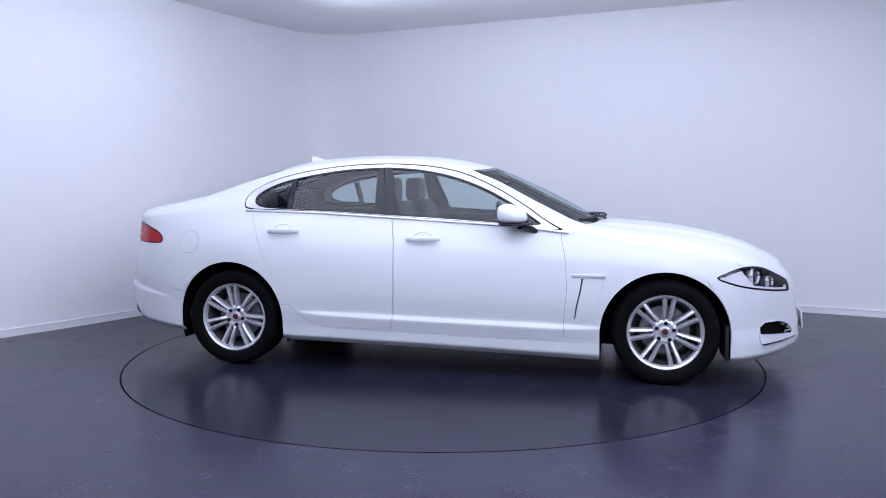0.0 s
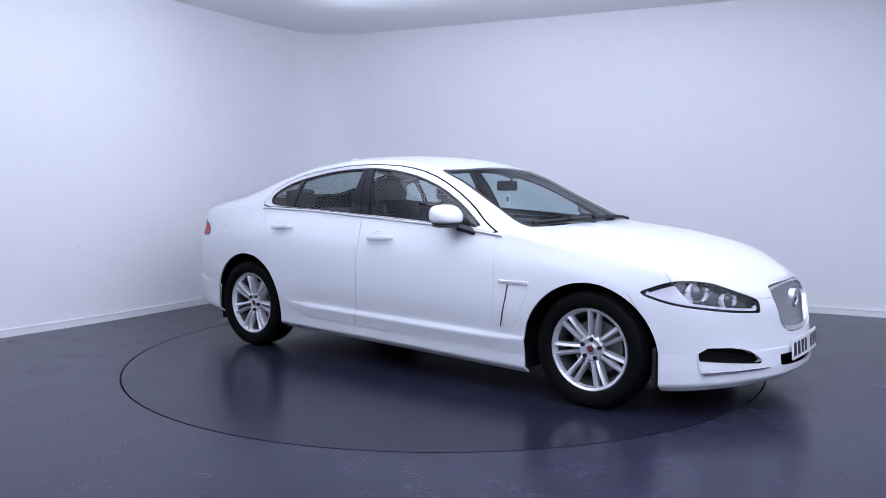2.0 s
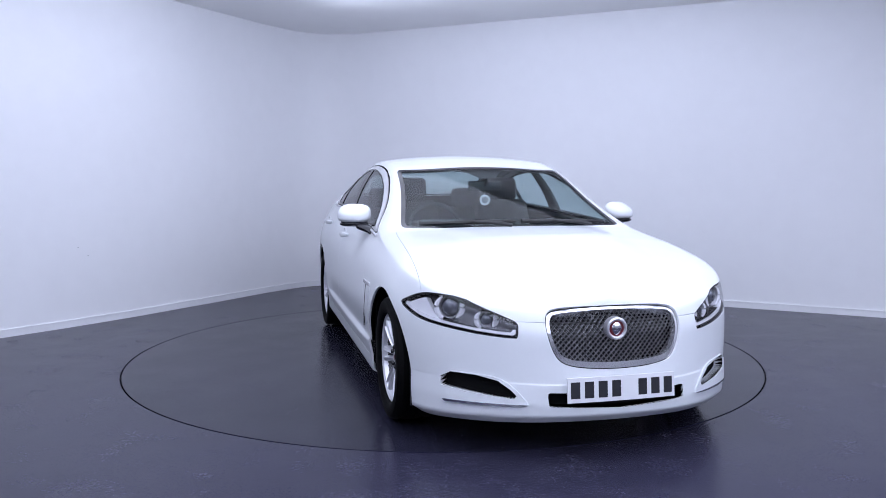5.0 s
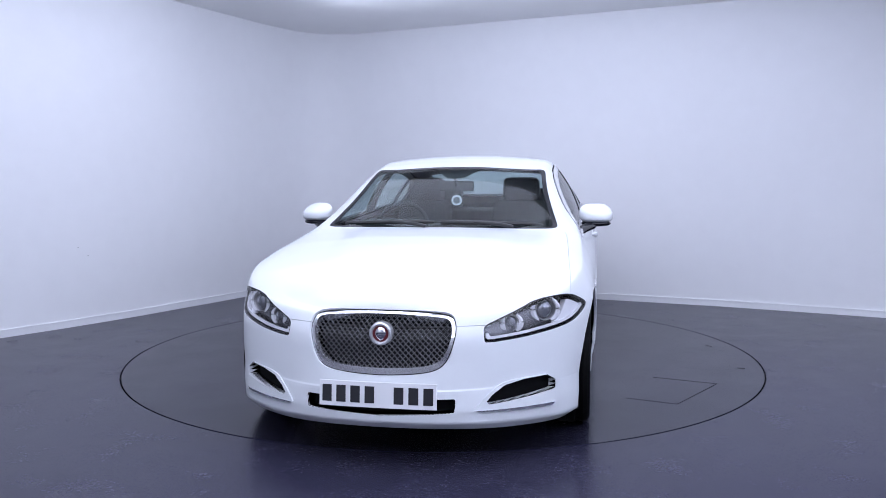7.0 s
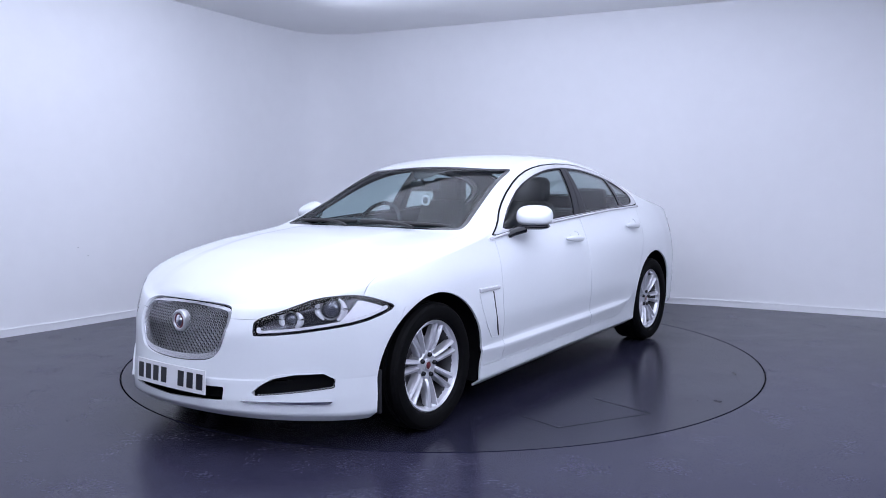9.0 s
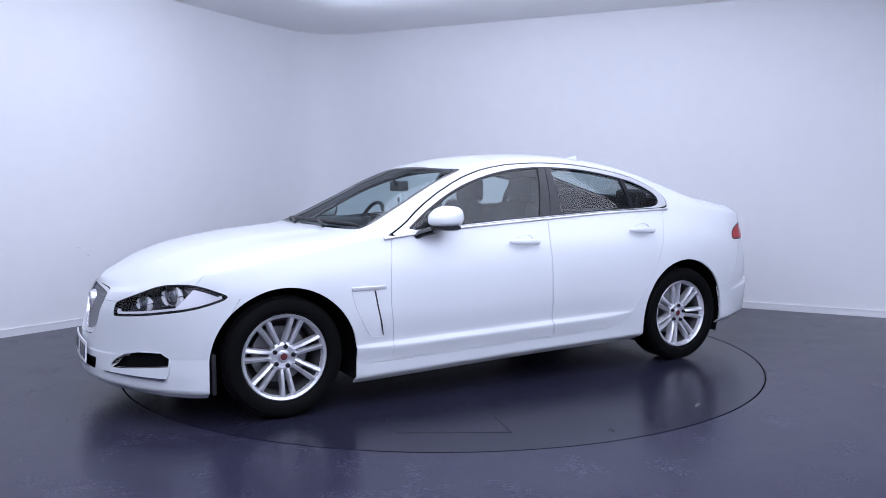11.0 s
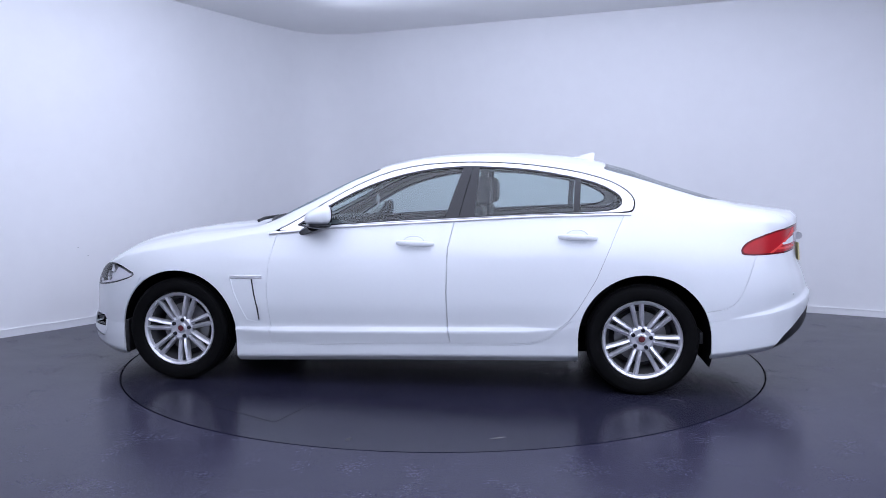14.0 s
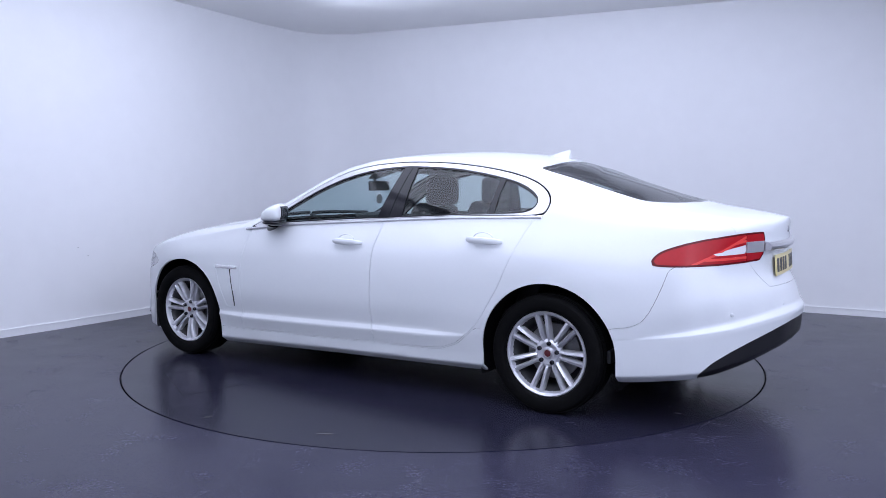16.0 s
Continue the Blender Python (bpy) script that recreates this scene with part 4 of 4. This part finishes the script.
def wheel(x, y, side, turn, nut_turn):
    """An alloy wheel with seven pairs of spokes; its outer face looks to +y before it is turned to its side."""
    w = part("wheel", lathe([(0.212, -0.10), (0.222, -0.098), (0.212, -0.085), (0.197, -0.06), (0.197, 0.03), (0.213, 0.072), (0.218, 0.088), (0.231, 0.096), (0.239, 0.090), (0.235, 0.075), (0.21, 0.06)], 72), ALLOY, CAR,
             "silver alloy wheel with seven twin spokes")
    tyre = [(0.232, -0.09), (0.240, -0.104), (0.270, -0.116), (0.300, -0.116), (0.320, -0.105), (0.328, -0.085), (0.320, -0.05), (0.326, -0.048), (0.326, -0.042), (0.331, -0.040), (0.331, -0.004), (0.326, -0.002), (0.326, 0.004),
            (0.331, 0.006), (0.331, 0.040), (0.326, 0.042), (0.326, 0.048), (0.320, 0.05), (0.328, 0.085), (0.320, 0.104), (0.310, 0.112), (0.308, 0.115), (0.296, 0.118), (0.270, 0.118), (0.252, 0.113), (0.246, 0.109), (0.241, 0.100), (0.235, 0.088)]
    part("tyre", lathe(tyre, 80), RUBBER, w, "black rubber tyre", angle=25)
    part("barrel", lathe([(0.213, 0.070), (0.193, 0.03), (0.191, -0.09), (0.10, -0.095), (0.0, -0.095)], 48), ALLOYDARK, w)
    part("brake_disc", lathe([(0.06, -0.02), (0.155, -0.02), (0.155, -0.045), (0.06, -0.045)], 48), STEEL, w, "steel brake disc")
    hubm = part("hub", lathe([(0.0, 0.064), (0.030, 0.064), (0.036, 0.060), (0.062, 0.064), (0.078, 0.056), (0.082, 0.03), (0.07, 0.0), (0.05, -0.04)], 56), ALLOY, w)
    for i in range(7):
        for k in (-1, 1):
            bm = bmesh.new()
            rows = []
            for r, off, hw, yt, yb in ((0.062, 0.0150, 0.0120, 0.060, 0.02), (0.085, 0.0175, 0.0125, 0.072, 0.022), (0.12, 0.0200, 0.0130, 0.080, 0.028), (0.165, 0.0240, 0.0140, 0.086, 0.038), (0.205, 0.0280, 0.0155, 0.090, 0.048), (0.229, 0.0315, 0.0170, 0.090, 0.058)):
                c = off * k
                inner, outer = c - hw * k, c + hw * k
                rows.append([bm.verts.new((r, h, t)) for h, t in ((yb, inner), (yt - 0.020, inner), (yt, c - 0.35 * hw * k), (yt - 0.006, c + 0.65 * hw * k), (yt - 0.020, outer), (yb, outer))])
            for p, q in zip(rows, rows[1:]):
                for j in range(5):
                    bm.faces.new((p[j], p[j + 1], q[j + 1], q[j]))
            bm.faces.new(rows[-1])
            bm.faces.new(rows[0][::-1])
            bmesh.ops.recalc_face_normals(bm, faces=bm.faces)
            sp = part("spoke", bm, ALLOY, w, angle=18)
            sp.matrix_local = Matrix.Rotation(turn + 2 * math.pi * i / 7, 4, "Y")
    for i in range(5):
        a = nut_turn + 2 * math.pi * i / 5
        nut = part("wheel_nut", lathe([(0.0, 0.076), (0.008, 0.076), (0.0120, 0.071), (0.0130, 0.058), (0.0165, 0.056)], 12), GLOSSBLACK, w, "dark wheel nut")
        nut.location = (0.055 * math.cos(a), 0.002, 0.055 * math.sin(a))
    part("centre_cap", lathe([(0.0, 0.068), (0.019, 0.068), (0.021, 0.071), (0.026, 0.070), (0.029, 0.060)], 32), SATIN, w, "silver wheel centre cap with a red face")
    face = lathe([(0.0, 0.0715), (0.012, 0.0705), (0.0190, 0.0690)], 24)
    part("cap_face", face, BADGE, w, "small red cap face")
    w.matrix_local = Matrix.Translation((x, y, 0.331)) @ (Matrix.Identity(4) if side > 0 else Matrix.Rotation(math.pi, 4, "Z"))
    return w


def mirror(s):
    """A door mirror: rounded white shell over a black foot and a thin indicator line."""
    bm = bmesh.new()
    bmesh.ops.create_uvsphere(bm, u_segments=40, v_segments=24, radius=1)
    for v in bm.verts:
        x, y, z = v.co
        sx = abs(x) ** 0.85 * (1 if x > 0 else -1)
        y2, z2 = abs(y) ** 0.72 * (1 if y > 0 else -1), abs(z) ** 0.70 * (1 if z > 0 else -1)
        f = max(sx, 0)
        v.co = Vector((sx * (0.112 if sx > 0 else 0.045), y2 * 0.110 * (1 - 0.12 * f), z2 * 0.064 * (1 - 0.30 * f) * (1.05 if z2 > 0 else 0.85) + 0.012 * max(-sx, 0) - 0.018 * f))
    shell = part("door_mirror", bm, PAINT, CAR, "white door mirror with a black foot", angle=80)
    shell.location = (0.478, 0.930 * s, 1.060)
    shell.rotation_euler = (0, 0, radians(25 * s))
    b2 = bmesh.new()
    box(b2, -0.050, -0.044, -0.052, 0.052, -0.028, 0.044, 0.003)
    part("mirror_glass", b2, MIRRORDARK, shell, "mirror glass")
    b2 = bmesh.new()
    box(b2, -0.047, -0.030, -0.062, 0.062, -0.036, 0.052, 0.008)
    part("mirror_bezel", b2, GLOSSBLACK, shell, "black bezel of the mirror glass")
    b3 = tube([(0.088 - 0.0055 * (i - 4) ** 2 * 0.9, (-0.070 + 0.0175 * i) * s, -0.036) for i in range(9)], 0.006, 8)
    part("indicator", b3, SATIN, shell, "thin bright indicator strip")
    b4 = bmesh.new()
    bmesh.ops.create_uvsphere(b4, u_segments=28, v_segments=14, radius=1)
    for v in b4.verts:
        x, y, z = v.co
        v.co = Vector((x * (0.104 if x > 0 else 0.048), (abs(y) ** 0.75) * (1 if y > 0 else -1) * 0.094, -0.056 + z * 0.022))
    part("mirror_underside", b4, GLOSSBLACK, shell, "black lower mirror housing")
    b5 = tube([(0.094, -0.154 * s, -0.108), (0.082, -0.121 * s, -0.090), (0.051, -0.057 * s, -0.068)], [0.038, 0.038, 0.045], 12, flat=0.6)
    part("mirror_foot", b5, GLOSSBLACK, shell, "black mirror foot")


def handle(x, y, z, s, door):
    n = 17
    k = [2 * i / (n - 1) - 1 for i in range(n)]
    pts = [(x + 0.114 * a, (y + 0.030 * (1 - abs(a) ** 5)) * s, z + 0.004 * a) for a in k]
    part("door_handle", tube(pts, [0.006 + 0.005 * (1 - abs(a) ** 4) for a in k], 12, flat=1.75), PAINT, door, "white pull door handle")
    cup = lathe([(0.90, -0.002), (0.96, 0.0022), (1.0, 0.0026), (1.05, -0.002)], 40)
    for v in cup.verts:
        v.co = Vector((v.co.x * 0.062, v.co.y, v.co.z * 0.030))
    ob = part("handle_cup", cup, PAINT, door, "shallow scoop behind the handle")
    ob.matrix_local = Matrix.Translation((x + 0.004, (y + 0.004) * s, z + 0.016)) @ (Matrix.Identity(4) if s > 0 else Matrix.Rotation(math.pi, 4, "Z"))


def seat(x, y):
    top = bmesh.new()
    w = 0.25
    box(top, -0.28, 0.26, -w, w, 0.38, 0.56, 0.05)
    st = part("seat", top, LEATHER, CAR, "black leather front seat")
    b = bmesh.new()
    vs = box(b, -0.07, 0.07, -w, w, 0.0, 0.66, 0.05)
    for v in b.verts:
        v.co.y *= 1 - 0.22 * (v.co.z / 0.66) ** 3
    ob = part("backrest", b, LEATHER, st)
    ob.matrix_local = Matrix.Translation((-0.27, 0, 0.50)) @ Matrix.Rotation(radians(-20), 4, "Y")
    h = bmesh.new()
    box(h, -0.06, 0.06, -0.14, 0.14, -0.10, 0.09, 0.055)
    ob = part("headrest", h, LEATHER, st)
    ob.location = (-0.53, 0, 1.215)
    for k in (-1, 1):
        ob = part("headrest_post", tube([(-0.52, 0.05 * k, 1.07), (-0.53, 0.05 * k, 1.16)], 0.007, 8), SATIN, st)
    st.location = (x, y, 0)
    return st


def cabin():
    bm = bmesh.new()
    box(bm, -0.98, 0.95, -0.80, 0.80, 0.22, 0.30, 0.02)
    part("cabin_floor", bm, UNDER, CAR)
    # dashboard with a rounded hood
    bm = bmesh.new()
    prof = [(0.98, 0.55), (0.98, 0.965), (0.85, 0.985), (0.66, 0.985), (0.54, 0.955), (0.50, 0.90), (0.56, 0.80), (0.52, 0.62), (0.60, 0.50)]
    L = [bm.verts.new((x, -0.76, z)) for x, z in prof]
    R = [bm.verts.new((x, 0.76, z)) for x, z in prof]
    for i in range(len(prof)):
        j = (i + 1) % len(prof)
        bm.faces.new((L[i], L[j], R[j], R[i]))
    bm.faces.new(L)
    bm.faces.new(R[::-1])
    bmesh.ops.bevel(bm, geom=list(bm.edges), offset=0.02, segments=2, affect="EDGES")
    bmesh.ops.recalc_face_normals(bm, faces=bm.faces)
    part("dashboard", bm, DASH, CAR, "charcoal dashboard")
    bm = bmesh.new()
    box(bm, 0.50, 0.74, -0.56, -0.20, 0.93, 1.025, 0.035)
    part("instrument_hood", bm, DASH, CAR)
    # steering wheel on the right
    ring = [(0.175 * math.sin(a) * 0.0, 0.182 * math.cos(a), 0.182 * math.sin(a)) for a in np.linspace(0, 2 * math.pi, 40, endpoint=False)]
    sw = part("steering_wheel", tube(ring, 0.014, 10, closed=True), LEATHER, CAR, "black leather steering wheel")
    sw.matrix_local = Matrix.Translation((0.40, -0.37, 0.955)) @ Matrix.Rotation(radians(-24), 4, "Y")
    for a in (0, math.pi, -math.pi / 2):
        part("steering_spoke", tube([(0.02, 0.04 * math.cos(a), 0.04 * math.sin(a)), (0.0, 0.18 * math.cos(a), 0.18 * math.sin(a))], [0.03, 0.014], 8, flat=0.5), LEATHER, sw)
    hb = bmesh.new()
    box(hb, 0.0, 0.05, -0.065, 0.065, -0.06, 0.055, 0.02)
    part("steering_hub", hb, LEATHER, sw)
    for y in (-0.37, 0.37):
        seat(0.07, y)
    bm = bmesh.new()
    box(bm, -1.22, -0.70, -0.66, 0.66, 0.36, 0.54, 0.05)
    bench = part("rear_bench", bm, LEATHER, CAR, "black leather rear bench")
    bm = bmesh.new()
    box(bm, -0.07, 0.07, -0.66, 0.66, 0.0, 0.58, 0.05)
    ob = part("bench_back", bm, LEATHER, bench)
    ob.matrix_local = Matrix.Translation((-1.17, 0, 0.48)) @ Matrix.Rotation(radians(-24), 4, "Y")
    for y in (-0.38, 0.38):
        bm = bmesh.new()
        box(bm, -0.055, 0.055, -0.13, 0.13, -0.09, 0.09, 0.045)
        ob = part("headrest", bm, LEATHER, bench)
        ob.location = (-1.44, y, 1.125)
    bm = bmesh.new()
    box(bm, -1.95, -1.42, -0.62, 0.62, 1.00, 1.03, 0.01)
    part("parcel_shelf", bm, DASH, CAR, "charcoal parcel shelf")
    # mirror and hanging ring
    bm = bmesh.new()
    box(bm, -0.016, 0.016, -0.118, 0.118, -0.036, 0.036, 0.014)
    rv = part("rear_view_mirror", bm, BLACK, CAR, "black rear-view mirror")
    rv.location = (0.335, 0.0, 1.242)
    part("mirror_stem", tube([(0.02, 0, 0.0), (0.045, 0, 0.055)], 0.010, 8), BLACK, rv)
    bm = bmesh.new()
    for x, w, z in ((0.262, 0.16, 1.352), (0.330, 0.10, 1.322), (0.395, 0.055, 1.293)):
        for k in (-1, 1):
            bm.verts.new((x, w * k, z))
    bm.verts.ensure_lookup_table()
    for i in (0, 2):
        bm.faces.new((bm.verts[i], bm.verts[i + 1], bm.verts[i + 3], bm.verts[i + 2]))
    bmesh.ops.solidify(bm, geom=list(bm.faces), thickness=0.02)
    part("sensor_pod", bm, BLACK, CAR, "black sensor pod at the top of the windscreen")
    hang = part("hanging_disc", lathe([(0.0, 0.004), (0.024, 0.004), (0.026, 0.007), (0.036, 0.005), (0.036, -0.005), (0.0, -0.005)], 32, "x"), PLATEW, CAR, "round white air freshener")
    hang.location = (0.335, 0.0, 1.145)
    part("disc_face", lathe([(0.0, 0.006), (0.020, 0.0055), (0.024, 0.004)], 24, "x"), LINER, hang, "grey face of the air freshener")
    part("cord", tube([(0, 0, 0.035), (0, 0, 0.085)], 0.0015, 6), PLATEW, hang)


def plate(x, z, w, h, material, s, lean, bow):
    """A thin plate, bowed to the bumper, with raised plain bars."""
    def slab(y0, y1, z0, z1, x0, x1, n):
        bm = bmesh.new()
        rows = []
        for i in range(n + 1):
            y = y0 + (y1 - y0) * i / n
            b = -bow * y * y
            rows.append([bm.verts.new((b + a, y, c)) for a, c in ((x0, z0), (x1, z0), (x1, z1), (x0, z1))])
        for p, q in zip(rows, rows[1:]):
            for k in range(4):
                bm.faces.new((p[k], q[k], q[(k + 1) % 4], p[(k + 1) % 4]))
        bm.faces.new(rows[0])
        bm.faces.new(rows[-1][::-1])
        bmesh.ops.recalc_face_normals(bm, faces=bm.faces)
        return bm
    pl = part("number_plate", slab(-w / 2, w / 2, -h / 2, h / 2, -0.004, 0.004, 16), material, CAR, "plain %s number plate with dark bars" % ("white" if s > 0 else "yellow"))
    pitch = w / 8.1
    for i in range(8):
        if i != 4:
            y = -w / 2 + pitch * (i + 0.55)
            part("plate_bar", slab(y - pitch * 0.33, y + pitch * 0.33, -h * 0.33, h * 0.33, 0.003, 0.0052, 3), INK, pl)
    pl.matrix_local = Matrix.Translation((x, 0, z)) @ Matrix.Rotation(0 if s > 0 else math.pi, 4, "Z") @ Matrix.Rotation(radians(lean), 4, "Y")


def trims():
    for s in BOTH:
        # vent strip and blade behind the front arch
        bm = bmesh.new()
        box(bm, 0.875, 1.085, 0.0, 0.012, 0.668, 0.690, 0.005)
        ob = part("side_vent", bm, SILVER, CAR, "chrome side vent strip")
        ob.location = (0, 0.0, 0)
        for v in ob.data.vertices:
            v.co.y = (v.co.y + 0.929 + 0.010 * (v.co.x - 0.98)) * s
        if s < 0:
            ob.data.flip_normals()
        bm = tube([(0.944, 0.931 * s, 0.665), (0.930, 0.937 * s, 0.58), (0.910, 0.940 * s, 0.49), (0.898, 0.940 * s, 0.41)], [0.0075, 0.0065, 0.005, 0.003], 8)
        part("vent_blade", bm, SLOT, ob, "dark vent slot")
        bm = tube([(1.083, 0.935 * s, 0.665), (1.060, 0.940 * s, 0.58), (1.02, 0.942 * s, 0.49), (0.975, 0.942 * s, 0.41), (0.90, 0.941 * s, 0.398)], [0.004, 0.0035, 0.003, 0.002, 0.001], 6)
        part("vent_edge", bm, PAINT, ob)
        handle(-0.09, 0.910, 0.897, s, DOORS[s, 0])
        handle(-1.07, 0.902, 0.940, s, DOORS[s, 1])
        mirror(s)
        # belt strip in chrome
        pts = [(x, float(0.945 * R_BELT(x) + 0.006) * s, float(Z_BELT(x)) - 0.002) for x in np.linspace(0.85, -1.385, 40)]
        part("belt_strip", tube(pts, 0.009, 8), SILVER, CAR, "thin chrome strip under the side windows")
    # wipers
    for y0, y1 in ((-0.60, -0.02), (0.02, 0.62)):
        pts = [(float(1.035 - 0.14 * (y / 0.7) ** 2 - 0.02), y, float(1.030 - 0.022 * (y / 0.7) ** 2)) for y in np.linspace(y0, y1, 9)]
        part("wiper", tube(pts, [0.015] + [0.013] * 7 + [0.008], 8), BLACK, CAR, "black windscreen wiper")
    for y0, y1 in ((0.46, 0.22), (-0.06, -0.30)):
        arm = tube([(1.068, y0, 1.008), (1.055, y0 + (y1 - y0) * 0.3, 1.022), (1.008, y1, 1.034)], [0.011, 0.011, 0.008], 8)
        part("wiper_arm", arm, BLACK, CAR, "black wiper arm")
    bm = bmesh.new()
    for i in range(24):
        y = -0.70 + 1.40 * i / 23
        x = 1.045 - 0.14 * (y / 0.7) ** 2
        z = 0.996 - 0.022 * (y / 0.7) ** 2
        for dx, dz in ((0.012, -0.004), (-0.035, 0.008)):
            bm.verts.new((x + dx, y, z + dz))
    bm.verts.ensure_lookup_table()
    for i in range(23):
        bm.faces.new((bm.verts[2 * i], bm.verts[2 * i + 2], bm.verts[2 * i + 3], bm.verts[2 * i + 1]))
    bmesh.ops.solidify(bm, geom=list(bm.faces), thickness=0.006)
    part("cowl", bm, BLACK, CAR, "black plastic cowl under the windscreen")
    # roof fin
    bm = bmesh.new()
    prof = [(0.075, 0.0), (0.035, 0.018), (-0.02, 0.044), (-0.055, 0.058), (-0.072, 0.056), (-0.072, 0.0)]
    for s in (1, -1):
        for x, z in prof:
            bm.verts.new((x, s * (0.020 * (1 - z / 0.075)), z))
    bm.verts.ensure_lookup_table()
    n = len(prof)
    for i in range(n):
        j = (i + 1) % n
        bm.faces.new((bm.verts[i], bm.verts[j], bm.verts[n + j], bm.verts[n + i]))
    bm.faces.new([bm.verts[i] for i in range(n)])
    bm.faces.new([bm.verts[2 * n - 1 - i] for i in range(n)])
    bmesh.ops.recalc_face_normals(bm, faces=bm.faces)
    fin = part("roof_fin", bm, PAINT, CAR, "white shark-fin aerial")
    fin.matrix_local = Matrix.Translation((-1.13, 0, 1.424)) @ Matrix.Rotation(radians(-9), 4, "Y")
    plate(2.390, 0.342, 0.53, 0.112, PLATEW, 1, -4, 0.16)
    plate(-2.520, 0.818, 0.52, 0.112, PLATEY, -1, -4, 0.15)
    bm = tube([(-2.478 - 0.045 * (1 - (y / 0.345) ** 2), y, 0.925) for y in np.linspace(-0.345, 0.345, 15)], 0.024, 10, flat=1.0)
    part("boot_strip", bm, SATIN, CAR, "bright strip across the boot lid")
    for y, x, z, a in ((0.660, -2.377, 0.592, 36), (0.27, -2.557, 0.612, 68), (-0.660, -2.377, 0.592, -36), (-0.27, -2.557, 0.612, -68)):
        ob = part("parking_sensor", lathe([(0.0, 0.001), (0.007, 0.0005), (0.009, -0.003), (0.009, -0.02)], 20, "x"), PAINT, CAR, "small white parking sensor")
        ob.matrix_local = Matrix.Translation((x, y, z)) @ Matrix.Rotation(radians(180 - (90 - abs(a)) * (1 if a > 0 else -1) * 1.0), 4, "Z")
    ob = part("boot_badge", lathe([(0.0, 0.005), (0.016, 0.004), (0.022, 0.0), (0.0, -0.01)], 24, "x"), CHROME, CAR, "small chrome badge on the boot lid")
    ob.matrix_local = Matrix.Translation((-2.526, 0, 1.005)) @ Matrix.Rotation(math.pi, 4, "Z")
    # underside and wheel wells
    bm = bmesh.new()
    box(bm, -2.05, 1.98, -0.58, 0.58, 0.20, 0.26, 0.02)
    part("underbody", bm, UNDER, CAR, "dark underbody")
    for cx in (1.4545, -1.4545):
        for s in BOTH:
            bm = bmesh.new()
            ring = []
            for i in range(21):
                a = math.pi * (-0.12 + 1.24 * i / 20)
                r = 0.422
                wx = cx + r * math.cos(a)
                edge = min(0.90, float(np.interp(wx, [q[0] for q in OUTLINE[::-1]], [q[1] for q in OUTLINE[::-1]])) - 0.045)
                ring.append([bm.verts.new((wx, s * y, 0.325 + r * math.sin(a))) for y in (0.50, edge)])
            for p, q in zip(ring, ring[1:]):
                bm.faces.new((p[0], p[1], q[1], q[0]))
            bm.faces.new([p[0] for p in ring])
            part("wheel_well", bm, UNDER, CAR, "dark wheel-arch liner")
    # mud flap edges behind and before the wheels
    for x in (1.825, -1.80):
        for s in BOTH:
            bm = bmesh.new()
            box(bm, x - 0.012, x + 0.012, min(0.60 * s, 0.86 * s), max(0.60 * s, 0.86 * s), 0.165 if x > 0 else 0.31, 0.38, 0.008)
            part("arch_deflector", bm, BLACK, CAR, "black air deflector at the wheel arch")


build_body()
for wx, wy, s, turn, nut_turn in ((1.4545, 0.796, 1, 1.665, 1.784), (-1.4545, 0.806, 1, 1.283, 1.70), (1.4545, -0.796, -1, 1.903, 1.656), (-1.4545, -0.806, -1, 2.119, 2.08)):
    wheel(wx, wy, s, turn, nut_turn)
cabin()
trims()

# ---- the turn of the table, and of the car that stands on it ----
HEADING = ((0.0, -12.25), (0.5, -18.28), (1.0, -24.8), (1.5, -31.1), (2.0, -37.5), (2.5, -43.7), (3.0, -50.1), (3.5, -56.3), (4.0, -62.7), (4.5, -69.0), (5.0, -75.3), (5.5, -81.6),
           (6.0, -88.0), (6.5, -94.5), (7.0, -100.8), (7.5, -107.1), (8.0, -113.4), (8.5, -119.7), (9.0, -126.0), (9.5, -132.2), (10.0, -138.4), (10.5, -144.6), (11.0, -150.8), (11.5, -157.0),
           (12.0, -163.3), (12.5, -169.5), (13.0, -175.6), (13.5, -181.6), (14.0, -187.7), (14.5, -193.7), (15.0, -199.8), (15.5, -205.9), (16.0, -212.1))


def motions():
    walk(TURNTABLE, [(t, pose(0, 0, 0, 0, 0, a)) for t, a in HEADING])
    walk(CAR, [(t, pose(0, 0, 0, 0, 0, a) @ pose(0.1146, 0.1831, 0)) for t, a in HEADING])


motions()
